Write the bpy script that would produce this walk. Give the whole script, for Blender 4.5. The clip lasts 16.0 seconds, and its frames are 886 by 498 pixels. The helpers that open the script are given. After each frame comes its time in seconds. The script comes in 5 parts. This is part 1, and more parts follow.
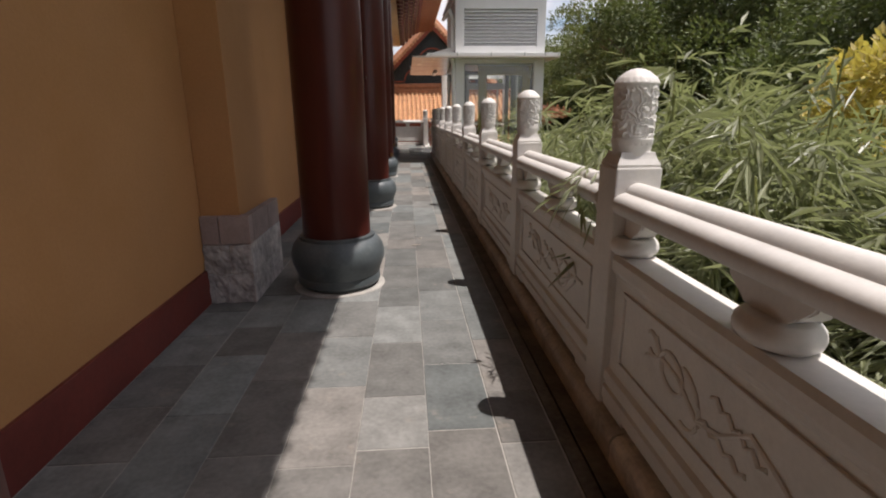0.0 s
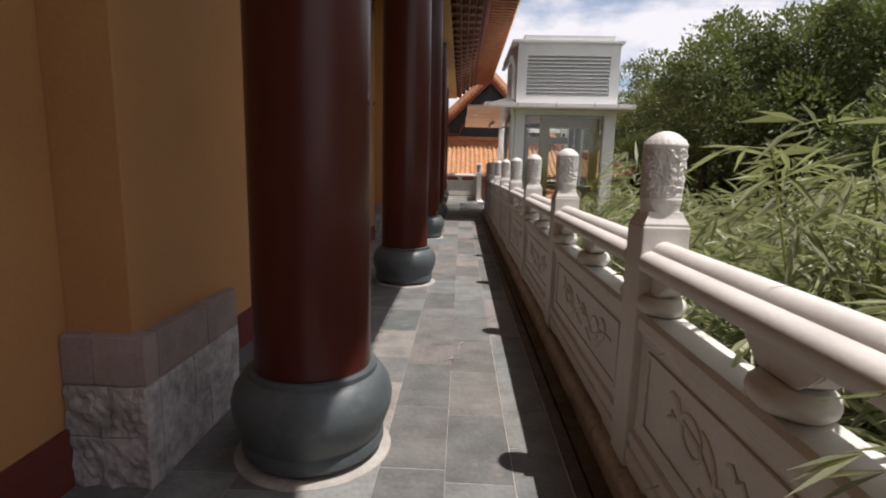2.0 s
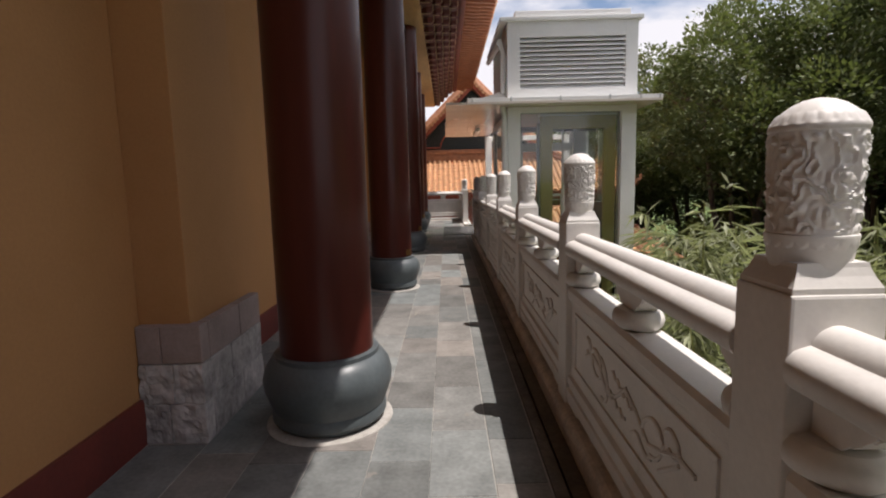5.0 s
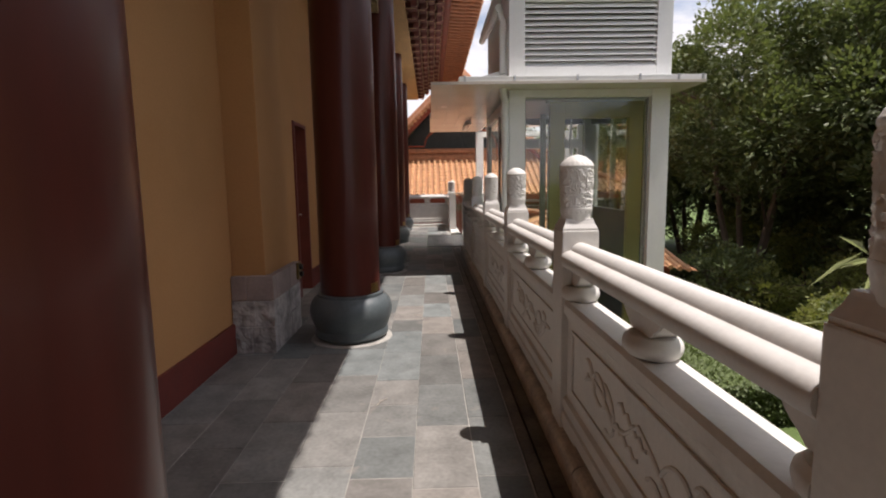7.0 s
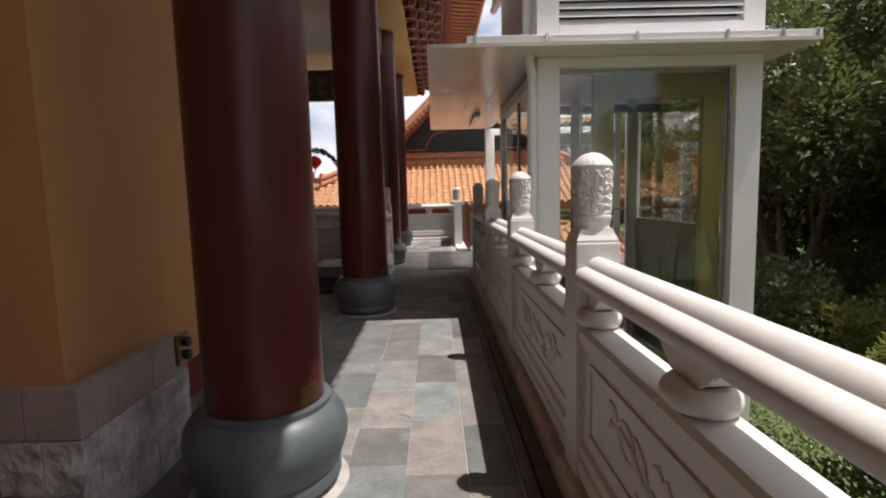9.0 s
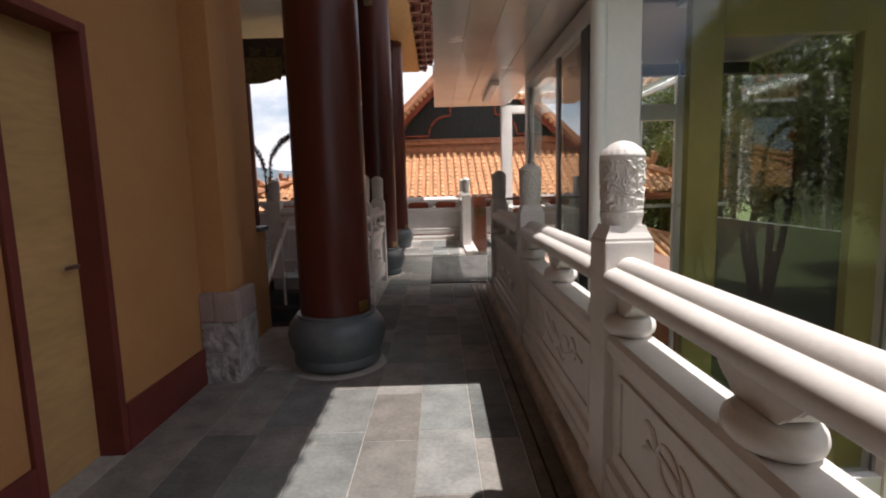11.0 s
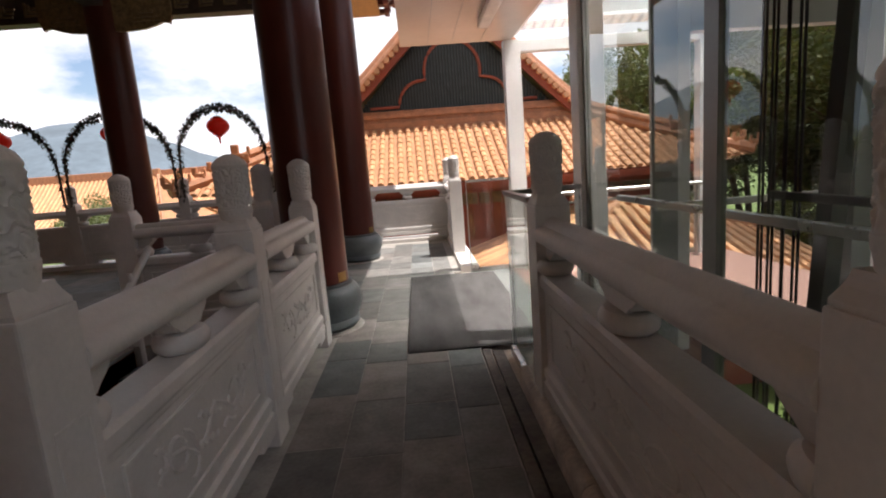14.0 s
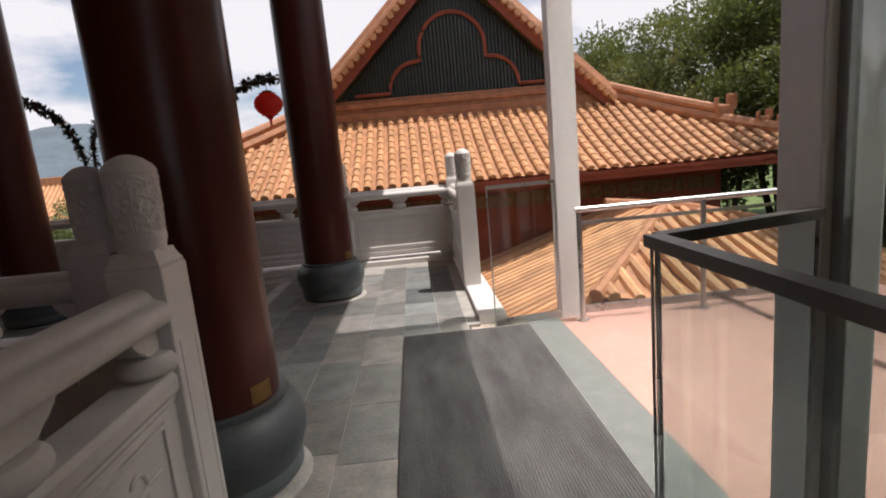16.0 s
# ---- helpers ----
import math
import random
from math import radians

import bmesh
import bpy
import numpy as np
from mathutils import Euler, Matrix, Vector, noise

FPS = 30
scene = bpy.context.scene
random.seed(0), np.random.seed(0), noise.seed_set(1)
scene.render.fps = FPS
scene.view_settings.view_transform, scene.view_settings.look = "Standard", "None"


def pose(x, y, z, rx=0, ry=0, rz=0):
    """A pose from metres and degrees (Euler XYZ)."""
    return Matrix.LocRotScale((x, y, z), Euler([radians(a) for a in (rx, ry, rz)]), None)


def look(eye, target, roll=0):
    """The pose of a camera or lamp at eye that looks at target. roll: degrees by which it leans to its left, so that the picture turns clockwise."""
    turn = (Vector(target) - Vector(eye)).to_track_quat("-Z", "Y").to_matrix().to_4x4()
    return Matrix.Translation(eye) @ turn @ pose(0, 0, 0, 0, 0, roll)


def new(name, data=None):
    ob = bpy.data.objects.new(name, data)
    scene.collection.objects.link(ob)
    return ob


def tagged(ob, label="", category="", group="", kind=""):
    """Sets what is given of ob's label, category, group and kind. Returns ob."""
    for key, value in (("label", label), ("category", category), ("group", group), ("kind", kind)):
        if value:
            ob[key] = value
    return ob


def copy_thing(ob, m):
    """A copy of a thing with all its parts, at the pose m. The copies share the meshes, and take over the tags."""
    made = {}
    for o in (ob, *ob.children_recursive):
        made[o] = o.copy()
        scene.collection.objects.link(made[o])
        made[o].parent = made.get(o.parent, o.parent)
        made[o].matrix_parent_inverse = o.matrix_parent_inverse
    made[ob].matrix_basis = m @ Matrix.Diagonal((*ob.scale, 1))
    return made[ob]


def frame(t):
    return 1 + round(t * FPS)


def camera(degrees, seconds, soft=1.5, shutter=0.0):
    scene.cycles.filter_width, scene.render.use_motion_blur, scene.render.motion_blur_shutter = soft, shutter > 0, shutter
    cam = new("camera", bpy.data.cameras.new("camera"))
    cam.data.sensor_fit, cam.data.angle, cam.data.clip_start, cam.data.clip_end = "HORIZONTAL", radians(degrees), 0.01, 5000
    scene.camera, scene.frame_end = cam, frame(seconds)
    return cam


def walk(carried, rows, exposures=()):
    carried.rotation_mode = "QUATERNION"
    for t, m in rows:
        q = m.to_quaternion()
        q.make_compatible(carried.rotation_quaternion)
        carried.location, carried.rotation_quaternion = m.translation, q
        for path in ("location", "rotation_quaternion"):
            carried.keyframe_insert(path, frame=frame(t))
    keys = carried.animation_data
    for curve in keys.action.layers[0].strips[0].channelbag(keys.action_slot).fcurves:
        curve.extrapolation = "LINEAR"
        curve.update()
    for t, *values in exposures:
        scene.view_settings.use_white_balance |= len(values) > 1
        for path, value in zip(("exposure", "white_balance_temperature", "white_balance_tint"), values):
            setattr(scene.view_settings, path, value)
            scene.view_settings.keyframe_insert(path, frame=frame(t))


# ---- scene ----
cam = camera(82.2, 16.0, soft=2.0)
PATH = [
    (0, (1.093, -0.591, 1.324), (1.222, 1.337, 0.809), -0.5),
    (0.5, (1.125, -0.227, 1.311), (1.133, 1.709, 0.809), 0.1),
    (1, (1.163, 0.187, 1.337), (1.054, 2.133, 0.891), 1.6),
    (1.5, (1.157, 0.656, 1.338), (1.07, 2.62, 0.974), 2.4),
    (2, (1.182, 1.151, 1.327), (1.118, 3.124, 1.007), 1.4),
    (2.5, (1.199, 1.633, 1.333), (1.138, 3.613, 1.051), 0.1),
    (3, (1.188, 2.079, 1.328), (1.165, 4.064, 1.081), -0.1),
    (3.5, (1.198, 2.598, 1.334), (1.18, 4.582, 1.084), 0.1),
    (4, (1.212, 3.116, 1.337), (1.184, 5.098, 1.074), -0.4),
    (4.5, (1.258, 3.6, 1.337), (1.226, 5.583, 1.079), -1.2),
    (7, (1.257, 6.203, 1.345), (1.3, 8.187, 1.097), -0.9),
    (7.5, (1.275, 6.738, 1.338), (1.337, 8.724, 1.108), -1.1),
    (8, (1.297, 7.291, 1.319), (1.38, 9.277, 1.102), -1.1),
    (8.5, (1.325, 7.85, 1.314), (1.369, 9.838, 1.1), -1.5),
    (9, (1.327, 8.427, 1.331), (1.351, 10.415, 1.115), -1.5),
    (9.5, (1.314, 8.973, 1.343), (1.302, 10.962, 1.13), -1.4),
    (10, (1.263, 9.487, 1.338), (1.234, 11.473, 1.106), -1.2),
    (12.5, (1.336, 12.002, 1.352), (1.432, 13.982, 1.083), -2.3),
    (13, (1.323, 12.578, 1.363), (1.417, 14.552, 1.055), -2.4),
    (13.5, (1.301, 13.168, 1.362), (1.381, 15.14, 1.037), -3.4),
    (14, (1.323, 13.742, 1.357), (1.404, 15.714, 1.031), -4.4),
    (14.5, (1.311, 14.304, 1.355), (1.348, 16.277, 1.032), -4.9),
    (15, (1.341, 14.861, 1.356), (1.375, 16.836, 1.037), -5.7),
    (15.5, (1.331, 15.428, 1.376), (1.352, 17.403, 1.056), -5.7),
    (16, (1.35, 15.988, 1.373), (1.441, 17.957, 1.034), -5.2),
]
walk(cam, [(t, look(eye, target, roll)) for t, eye, target, roll in PATH],
     exposures=[(t, stops, 6500, 15) for t, stops in ((0.0, 0.24), (2.0, 0.26), (4.5, 0.26), (7.0, 0.38), (8.0, 0.38), (10.0, 0.50), (12.5, 0.60),
                                                      (13.2, 0.62), (14.0, 0.80), (14.5, 0.84), (15.5, 0.44), (16.0, 0.22))])

# ---- light ----
SUN = Vector((0.36, -0.05, 1.0)).normalized()
world = bpy.data.worlds.new("sky")
scene.world = world
world.use_nodes = True
wn, wl = world.node_tree.nodes, world.node_tree.links
sky = wn.new("ShaderNodeTexSky")
sky.sky_type = "NISHITA"
sky.sun_disc = False
sky.sun_elevation = math.asin(SUN.z)
sky.sun_rotation = math.atan2(SUN.x, SUN.y)
sky.dust_density = 1.5
coord = wn.new("ShaderNodeTexCoord")
stretch = wn.new("ShaderNodeMapping")
stretch.inputs["Scale"].default_value = (1.0, 1.0, 2.6)
cloud = wn.new("ShaderNodeTexNoise")
cloud.inputs["Scale"].default_value, cloud.inputs["Detail"].default_value = 3.4, 9.0
cloud.inputs["Roughness"].default_value = 0.56
ramp = wn.new("ShaderNodeValToRGB")
ramp.color_ramp.elements[0].position, ramp.color_ramp.elements[1].position = 0.36, 0.53
mixc = wn.new("ShaderNodeMix")
mixc.data_type = "RGBA"
mixc.inputs[7].default_value = (7.5, 7.5, 7.75, 1)
wl.new(coord.outputs["Generated"], stretch.inputs["Vector"])
wl.new(stretch.outputs["Vector"], cloud.inputs["Vector"])
wl.new(cloud.outputs["Fac"], ramp.inputs["Fac"])
wl.new(ramp.outputs["Color"], mixc.inputs[0])
wl.new(sky.outputs["Color"], mixc.inputs[6])
wl.new(mixc.outputs[2], wn["Background"].inputs["Color"])
wn["Background"].inputs["Strength"].default_value = 0.103
lamp = bpy.data.lights.new("sun", "SUN")
lamp.energy, lamp.angle, lamp.color = 4.3, radians(0.55), (1.0, 0.95, 0.88)
new("sun", lamp).matrix_world = look(SUN * 40, (0, 0, 0))


# ---- materials ----
def material(name, rgb, rough=0.6, metal=0.0, var=0.12, scale=3.0, grain=40.0, bump=0.15, per_object=0.0, per_island=0.0,
             stain=None, stain_at=(0.55, 0.75), coat=0.0, stretch=(1, 1, 1), spec=0.5, alt=None):
    """A surface with a large and a fine variation of colour, fine relief and, if asked, stains or a shade of its own for each piece."""
    m = bpy.data.materials.new(name)
    m.use_nodes = True
    n, l = m.node_tree.nodes, m.node_tree.links
    b = n["Principled BSDF"]
    tc = n.new("ShaderNodeTexCoord")
    mp = n.new("ShaderNodeMapping")
    mp.inputs["Scale"].default_value = stretch
    geo = n.new("ShaderNodeNewGeometry")
    l.new(geo.outputs["Position"], mp.inputs["Vector"])
    big, fine = n.new("ShaderNodeTexNoise"), n.new("ShaderNodeTexNoise")
    big.inputs["Scale"].default_value, big.inputs["Detail"].default_value = scale, 6
    fine.inputs["Scale"].default_value, fine.inputs["Detail"].default_value = grain, 5
    l.new(mp.outputs["Vector"], big.inputs["Vector"])
    l.new(mp.outputs["Vector"], fine.inputs["Vector"])
    add = n.new("ShaderNodeMath")
    add.operation = "MULTIPLY_ADD"
    add.inputs[1].default_value = 0.65
    half = n.new("ShaderNodeMath")
    half.operation = "MULTIPLY"
    half.inputs[1].default_value = 0.35
    l.new(fine.outputs["Fac"], half.inputs[0])
    l.new(big.outputs["Fac"], add.inputs[0])
    l.new(half.outputs[0], add.inputs[2])
    value = n.new("ShaderNodeMapRange")
    value.inputs[1].default_value, value.inputs[2].default_value = 0.3, 0.7
    value.inputs[3].default_value, value.inputs[4].default_value = 1 - 2 * var, 1 + 2 * var
    l.new(add.outputs[0], value.inputs[0])
    last = value.outputs[0]
    for amount, socket in ((per_object, "obj"), (per_island, "isl")):
        if amount:
            src = n.new("ShaderNodeObjectInfo").outputs["Random"] if socket == "obj" else geo.outputs["Random Per Island"]
            r = n.new("ShaderNodeMapRange")
            r.inputs[3].default_value, r.inputs[4].default_value = 1 - amount, 1 + amount
            l.new(src, r.inputs[0])
            k = n.new("ShaderNodeMath")
            k.operation = "MULTIPLY"
            l.new(last, k.inputs[0])
            l.new(r.outputs[0], k.inputs[1])
            last = k.outputs[0]
    tint = n.new("ShaderNodeMix")
    tint.data_type, tint.blend_type = "RGBA", "MULTIPLY"
    tint.inputs[0].default_value = 1
    tint.inputs[6].default_value = (*rgb, 1)
    l.new(last, tint.inputs[7])
    if alt:
        pick = n.new("ShaderNodeMix")
        pick.data_type = "RGBA"
        pick.inputs[6].default_value, pick.inputs[7].default_value = (*rgb, 1), (*alt, 1)
        turn = n.new("ShaderNodeMath")
        turn.operation = "MULTIPLY"
        turn.inputs[1].default_value = 7.31
        wrap = n.new("ShaderNodeMath")
        wrap.operation = "FRACT"
        l.new(n.new("ShaderNodeObjectInfo").outputs["Random"], turn.inputs[0])
        l.new(turn.outputs[0], wrap.inputs[0])
        l.new(wrap.outputs[0], pick.inputs[0])
        l.new(pick.outputs[2], tint.inputs[6])
    colour = tint.outputs[2]
    if stain:
        s = n.new("ShaderNodeTexNoise")
        s.inputs["Scale"].default_value, s.inputs["Detail"].default_value = scale * 0.7, 8
        s.inputs["Roughness"].default_value = 0.7
        l.new(geo.outputs["Position"], s.inputs["Vector"])
        sr = n.new("ShaderNodeMapRange")
        sr.inputs[1].default_value, sr.inputs[2].default_value = stain_at
        l.new(s.outputs["Fac"], sr.inputs[0])
        sm = n.new("ShaderNodeMix")
        sm.data_type = "RGBA"
        sm.inputs[7].default_value = (*stain, 1)
        l.new(sr.outputs[0], sm.inputs[0])
        l.new(colour, sm.inputs[6])
        colour = sm.outputs[2]
    l.new(colour, b.inputs["Base Color"])
    rr = n.new("ShaderNodeMapRange")
    rr.inputs[3].default_value, rr.inputs[4].default_value = max(0.03, rough - 0.12), min(1, rough + 0.12)
    l.new(big.outputs["Fac"], rr.inputs[0])
    l.new(rr.outputs[0], b.inputs["Roughness"])
    b.inputs["Metallic"].default_value = metal
    b.inputs["Coat Weight"].default_value = coat
    b.inputs["Coat Roughness"].default_value = 0.12
    b.inputs["Specular IOR Level"].default_value = spec
    bp = n.new("ShaderNodeBump")
    bp.inputs["Strength"].default_value, bp.inputs["Distance"].default_value = bump, 0.01
    l.new(add.outputs[0], bp.inputs["Height"])
    l.new(bp.outputs["Normal"], b.inputs["Normal"])
    return m


def leaf_material(name, rgb, through_light=0.35, vary=0.35, rough=0.6, var=0.1, scale=1.2):
    m = material(name, rgb, rough, var=var, scale=scale, grain=15, bump=0.05, per_island=vary)
    n, l = m.node_tree.nodes, m.node_tree.links
    b = n["Principled BSDF"]
    tr = n.new("ShaderNodeBsdfTranslucent")
    tr.inputs["Color"].default_value = (rgb[0] * 1.25, rgb[1] * 1.35, rgb[2] * 0.8, 1)
    mx = n.new("ShaderNodeMixShader")
    mx.inputs[0].default_value = through_light
    l.new(b.outputs[0], mx.inputs[1])
    l.new(tr.outputs[0], mx.inputs[2])
    l.new(mx.outputs[0], n["Material Output"].inputs["Surface"])
    return m


def glass_material(name, tint):
    m = bpy.data.materials.new(name)
    m.use_nodes = True
    b = m.node_tree.nodes["Principled BSDF"]
    b.inputs["Base Color"].default_value = (*tint, 1)
    b.inputs["Roughness"].default_value = 0.0
    b.inputs["IOR"].default_value = 1.5
    b.inputs["Transmission Weight"].default_value = 1.0
    return m


MARBLE = material("white_marble", (0.70, 0.668, 0.635), 0.5, var=0.05, scale=5, grain=60, bump=0.12, stain=(0.50, 0.46, 0.42), stain_at=(0.58, 0.95))
SHAFT_RED = material("red_lacquer", (0.078, 0.017, 0.012), 0.34, var=0.14, scale=2.2, grain=18, bump=0.06, coat=0.08, stretch=(1, 1, 0.15), spec=0.3)
BASE_STONE = material("dark_grey_stone", (0.085, 0.10, 0.105), 0.42, var=0.12, scale=5, grain=45, bump=0.25, stain=(0.16, 0.17, 0.17), stain_at=(0.55, 0.85))
OCHRE = material("ochre_render", (0.45, 0.225, 0.088), 0.85, var=0.05, scale=1.3, grain=55, bump=0.35, stain=(0.40, 0.19, 0.06), stain_at=(0.5, 0.85))
SKIRT_RED = material("dark_red_paint", (0.15, 0.03, 0.022), 0.55, var=0.12, scale=4, grain=40, bump=0.2)
SPLIT = material("split_grey_stone", (0.39, 0.36, 0.345), 0.85, var=0.28, scale=9, grain=30, bump=1.0, per_object=0.12, stain=(0.42, 0.39, 0.37), stain_at=(0.55, 0.75))
DRESSED = material("dressed_pinkish_stone", (0.32, 0.245, 0.225), 0.75, var=0.12, scale=6, grain=50, bump=0.3, per_object=0.08)
SLATE = material("slate_floor", (0.168, 0.181, 0.178), 0.72, var=0.17, scale=5.5, grain=42, bump=0.4, per_object=0.25, stain=(0.31, 0.27, 0.225), stain_at=(0.60, 0.80), alt=(0.205, 0.187, 0.170), spec=0.16)
GROUT = material("pale_grout", (0.36, 0.34, 0.31), 0.9, var=0.15, scale=8, grain=60, bump=0.4)
KERB = material("weathered_kerb_stone", (0.50, 0.43, 0.365), 0.75, var=0.2, scale=5, grain=40, bump=0.5, per_object=0.1, stain=(0.29, 0.23, 0.18), stain_at=(0.56, 0.85))
# base colour darkened for the balustrade's shadow along the drain
GUTTER = material("shade_dark_drain_stone", (0.13, 0.115, 0.10), 0.7, var=0.3, scale=5, grain=40, bump=0.6, stain=(0.26, 0.21, 0.17), stain_at=(0.55, 0.8))
TAN_WOOD = material("ochre_painted_beam", (0.50, 0.31, 0.13), 0.6, var=0.12, scale=3, grain=35, bump=0.2, stretch=(1, 0.2, 1))
CARVED = material("gilded_dark_carving", (0.20, 0.14, 0.07), 0.5, var=0.3, scale=14, grain=45, bump=0.9)
DARK_BEAM = material("dark_carved_beam", (0.055, 0.038, 0.032), 0.55, var=0.25, scale=12, grain=40, bump=0.6)
BRACKET = material("red_bracket_paint", (0.14, 0.028, 0.020), 0.6, var=0.15, scale=5, grain=40, bump=0.2, per_island=0.2)
RAFTER = material("orange_rafter_paint", (0.34, 0.13, 0.06), 0.6, var=0.15, scale=5, grain=40, bump=0.2, per_island=0.15)
CEILING = material("white_ceiling_board", (0.66, 0.63, 0.60), 0.8, var=0.04, scale=2, grain=30, bump=0.1)
WHITE_METAL = material("white_powder_coat", (0.78, 0.78, 0.77), 0.38, var=0.03, scale=2, grain=30, bump=0.03, stain=(0.66, 0.65, 0.62), stain_at=(0.6, 0.95))
SOFFIT = material("glossy_cream_soffit", (0.66, 0.60, 0.54), 0.22, var=0.03, scale=1.5, grain=20, bump=0.03)
STEEL = material("brushed_steel", (0.50, 0.50, 0.49), 0.3, 1.0, var=0.06, scale=6, grain=70, bump=0.05)
DARK_METAL = material("dark_bronze_rail", (0.20, 0.19, 0.18), 0.35, 0.7, var=0.08, scale=6, grain=70, bump=0.05)
OLIVE = material("yellow_green_painted_steel", (0.44, 0.36, 0.13), 0.5, var=0.08, scale=3, grain=30, bump=0.05)
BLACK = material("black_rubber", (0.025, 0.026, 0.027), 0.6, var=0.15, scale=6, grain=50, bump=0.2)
MAT_GREY = material("charcoal_ribbed_carpet", (0.058, 0.056, 0.055), 0.95, var=0.25, scale=7, grain=160, bump=0.8, spec=0.1, stretch=(1, 0.25, 1))
MESH_GREY = material("grey_green_drain_grating", (0.145, 0.152, 0.145), 0.6, var=0.12, scale=8, grain=120, bump=0.6)
PINK_FLOOR = material("salmon_painted_deck", (0.275, 0.155, 0.125), 0.7, var=0.07, scale=2.5, grain=60, bump=0.2, stain=(0.34, 0.20, 0.165), stain_at=(0.55, 0.85))
ROOF_TILE = material("orange_glazed_tile", (0.60, 0.325, 0.165), 0.42, var=0.16, scale=3, grain=25, bump=0.25, per_object=0.16, per_island=0.10, stain=(0.42, 0.23, 0.13), stain_at=(0.6, 0.9))
ROOF_PAN = material("orange_pan_tile", (0.46, 0.22, 0.105), 0.6, var=0.2, scale=5, grain=30, bump=0.4)
ROOF_TRIM = material("terracotta_ridge", (0.42, 0.19, 0.095), 0.6, var=0.18, scale=5, grain=30, bump=0.4)
RED_WALL = material("brick_red_paint", (0.30, 0.085, 0.05), 0.7, var=0.12, scale=3, grain=35, bump=0.2)
LOUVRE_GREEN = material("dark_green_slats", (0.050, 0.066, 0.062), 0.6, var=0.2, scale=6, grain=40, bump=0.2)
LANTERN = leaf_material("red_lantern_paper", (0.75, 0.075, 0.06), 0.55, 0.05, 0.6)
GARLAND = leaf_material("dark_garland_leaf", (0.035, 0.035, 0.02), 0.15)
GARLAND_RED = leaf_material("dark_red_garland_flower", (0.12, 0.02, 0.02), 0.2)
BAMBOO_LEAF = leaf_material("bamboo_leaf", (0.275, 0.29, 0.185), 0.36, 0.5, 0.4)
BAMBOO_CULM = material("bamboo_culm", (0.20, 0.22, 0.06), 0.45, var=0.2, scale=6, grain=30, bump=0.1)
TREE_LEAF = leaf_material("tree_leaf", (0.125, 0.15, 0.058), 0.25, 0.45, var=0.28, scale=0.55)
LIGHT_LEAF = leaf_material("light_green_leaf", (0.23, 0.24, 0.07), 0.35, 0.35)
YELLOW_LEAF = leaf_material("yellow_leaf", (0.50, 0.41, 0.13), 0.35, 0.35)
BARK = material("brown_bark", (0.12, 0.085, 0.06), 0.9, var=0.25, scale=5, grain=30, bump=0.8, stretch=(1, 1, 0.3))
GRASS = material("lawn", (0.10, 0.15, 0.035), 0.9, var=0.22, scale=0.6, grain=25, bump=0.8)
HEDGE_LEAF = leaf_material("hedge_leaf", (0.115, 0.15, 0.05), 0.25, 0.35)
# blue-grey mixed into the forest green in place of distance haze
HILL = material("haze_tinted_forest", (0.095, 0.125, 0.15), 1.0, var=0.15, scale=0.01, grain=0.08, bump=0.3)
GLASS = glass_material("clear_glass", (0.90, 0.95, 0.93))
GLASS_DARK = glass_material("tinted_lift_glass", (0.79, 0.83, 0.80))
CONCRETE = material("pale_concrete", (0.42, 0.41, 0.39), 0.85, var=0.1, scale=3, grain=45, bump=0.3)
GREY_FRAME = material("grey_aluminium_frame", (0.30, 0.31, 0.30), 0.4, 0.3, var=0.05, scale=4, grain=40, bump=0.05)
DARK_GREY = material("dark_grey_steel", (0.09, 0.095, 0.09), 0.5, 0.2, var=0.1, scale=4, grain=40, bump=0.05)
EDGE_PAINT = material("pale_edge_paint", (0.52, 0.34, 0.22), 0.6, var=0.12, scale=6, grain=40, bump=0.1)
LAMP_GLOW = material("white_lamp_cover", (0.8, 0.78, 0.72), 0.4)
BRASS = material("brass_plate", (0.26, 0.18, 0.065), 0.35, 0.9, var=0.1, scale=10, grain=60, bump=0.1)


# ---- mesh helpers ----
def thing(name, label, category, at=(0, 0, 0), group="", kind=""):
    ob = new(name)
    ob.location = at
    return tagged(ob, label, category, group, kind)


def part(name, bm, mat, parent=None, label="", smooth=False):
    me = bpy.data.meshes.new(name)
    bmesh.ops.recalc_face_normals(bm, faces=bm.faces)
    bm.to_mesh(me)
    bm.free()
    if smooth:
        me.shade_smooth()
        me.set_sharp_from_angle(angle=radians(38))
    me.materials.append(mat)
    ob = new(name, me)
    if parent:
        ob.parent = parent
    if label:
        ob["label"] = label
    return ob


def raw(name, verts, faces, mat, parent=None, label="", smooth=False):
    me = bpy.data.meshes.new(name)
    me.from_pydata(verts, [], faces)
    if smooth:
        me.shade_smooth()
    me.materials.append(mat)
    ob = new(name, me)
    if parent:
        ob.parent = parent
    if label:
        ob["label"] = label
    return ob


def box(bm, lo, hi, bevel=0.0):
    c = [(a + b) / 2 for a, b in zip(lo, hi)]
    s = [abs(b - a) for a, b in zip(lo, hi)]
    made = bmesh.ops.create_cube(bm, size=1, matrix=Matrix.Translation(c) @ Matrix.Diagonal((*s, 1)))
    if bevel:
        edges = list({e for v in made["verts"] for e in v.link_edges})
        bmesh.ops.bevel(bm, geom=edges, offset=min(bevel, min(s) * 0.45), segments=2, affect="EDGES", profile=0.6)
    return bm


def boxed(lo, hi, bevel=0.0):
    return box(bmesh.new(), lo, hi, bevel)


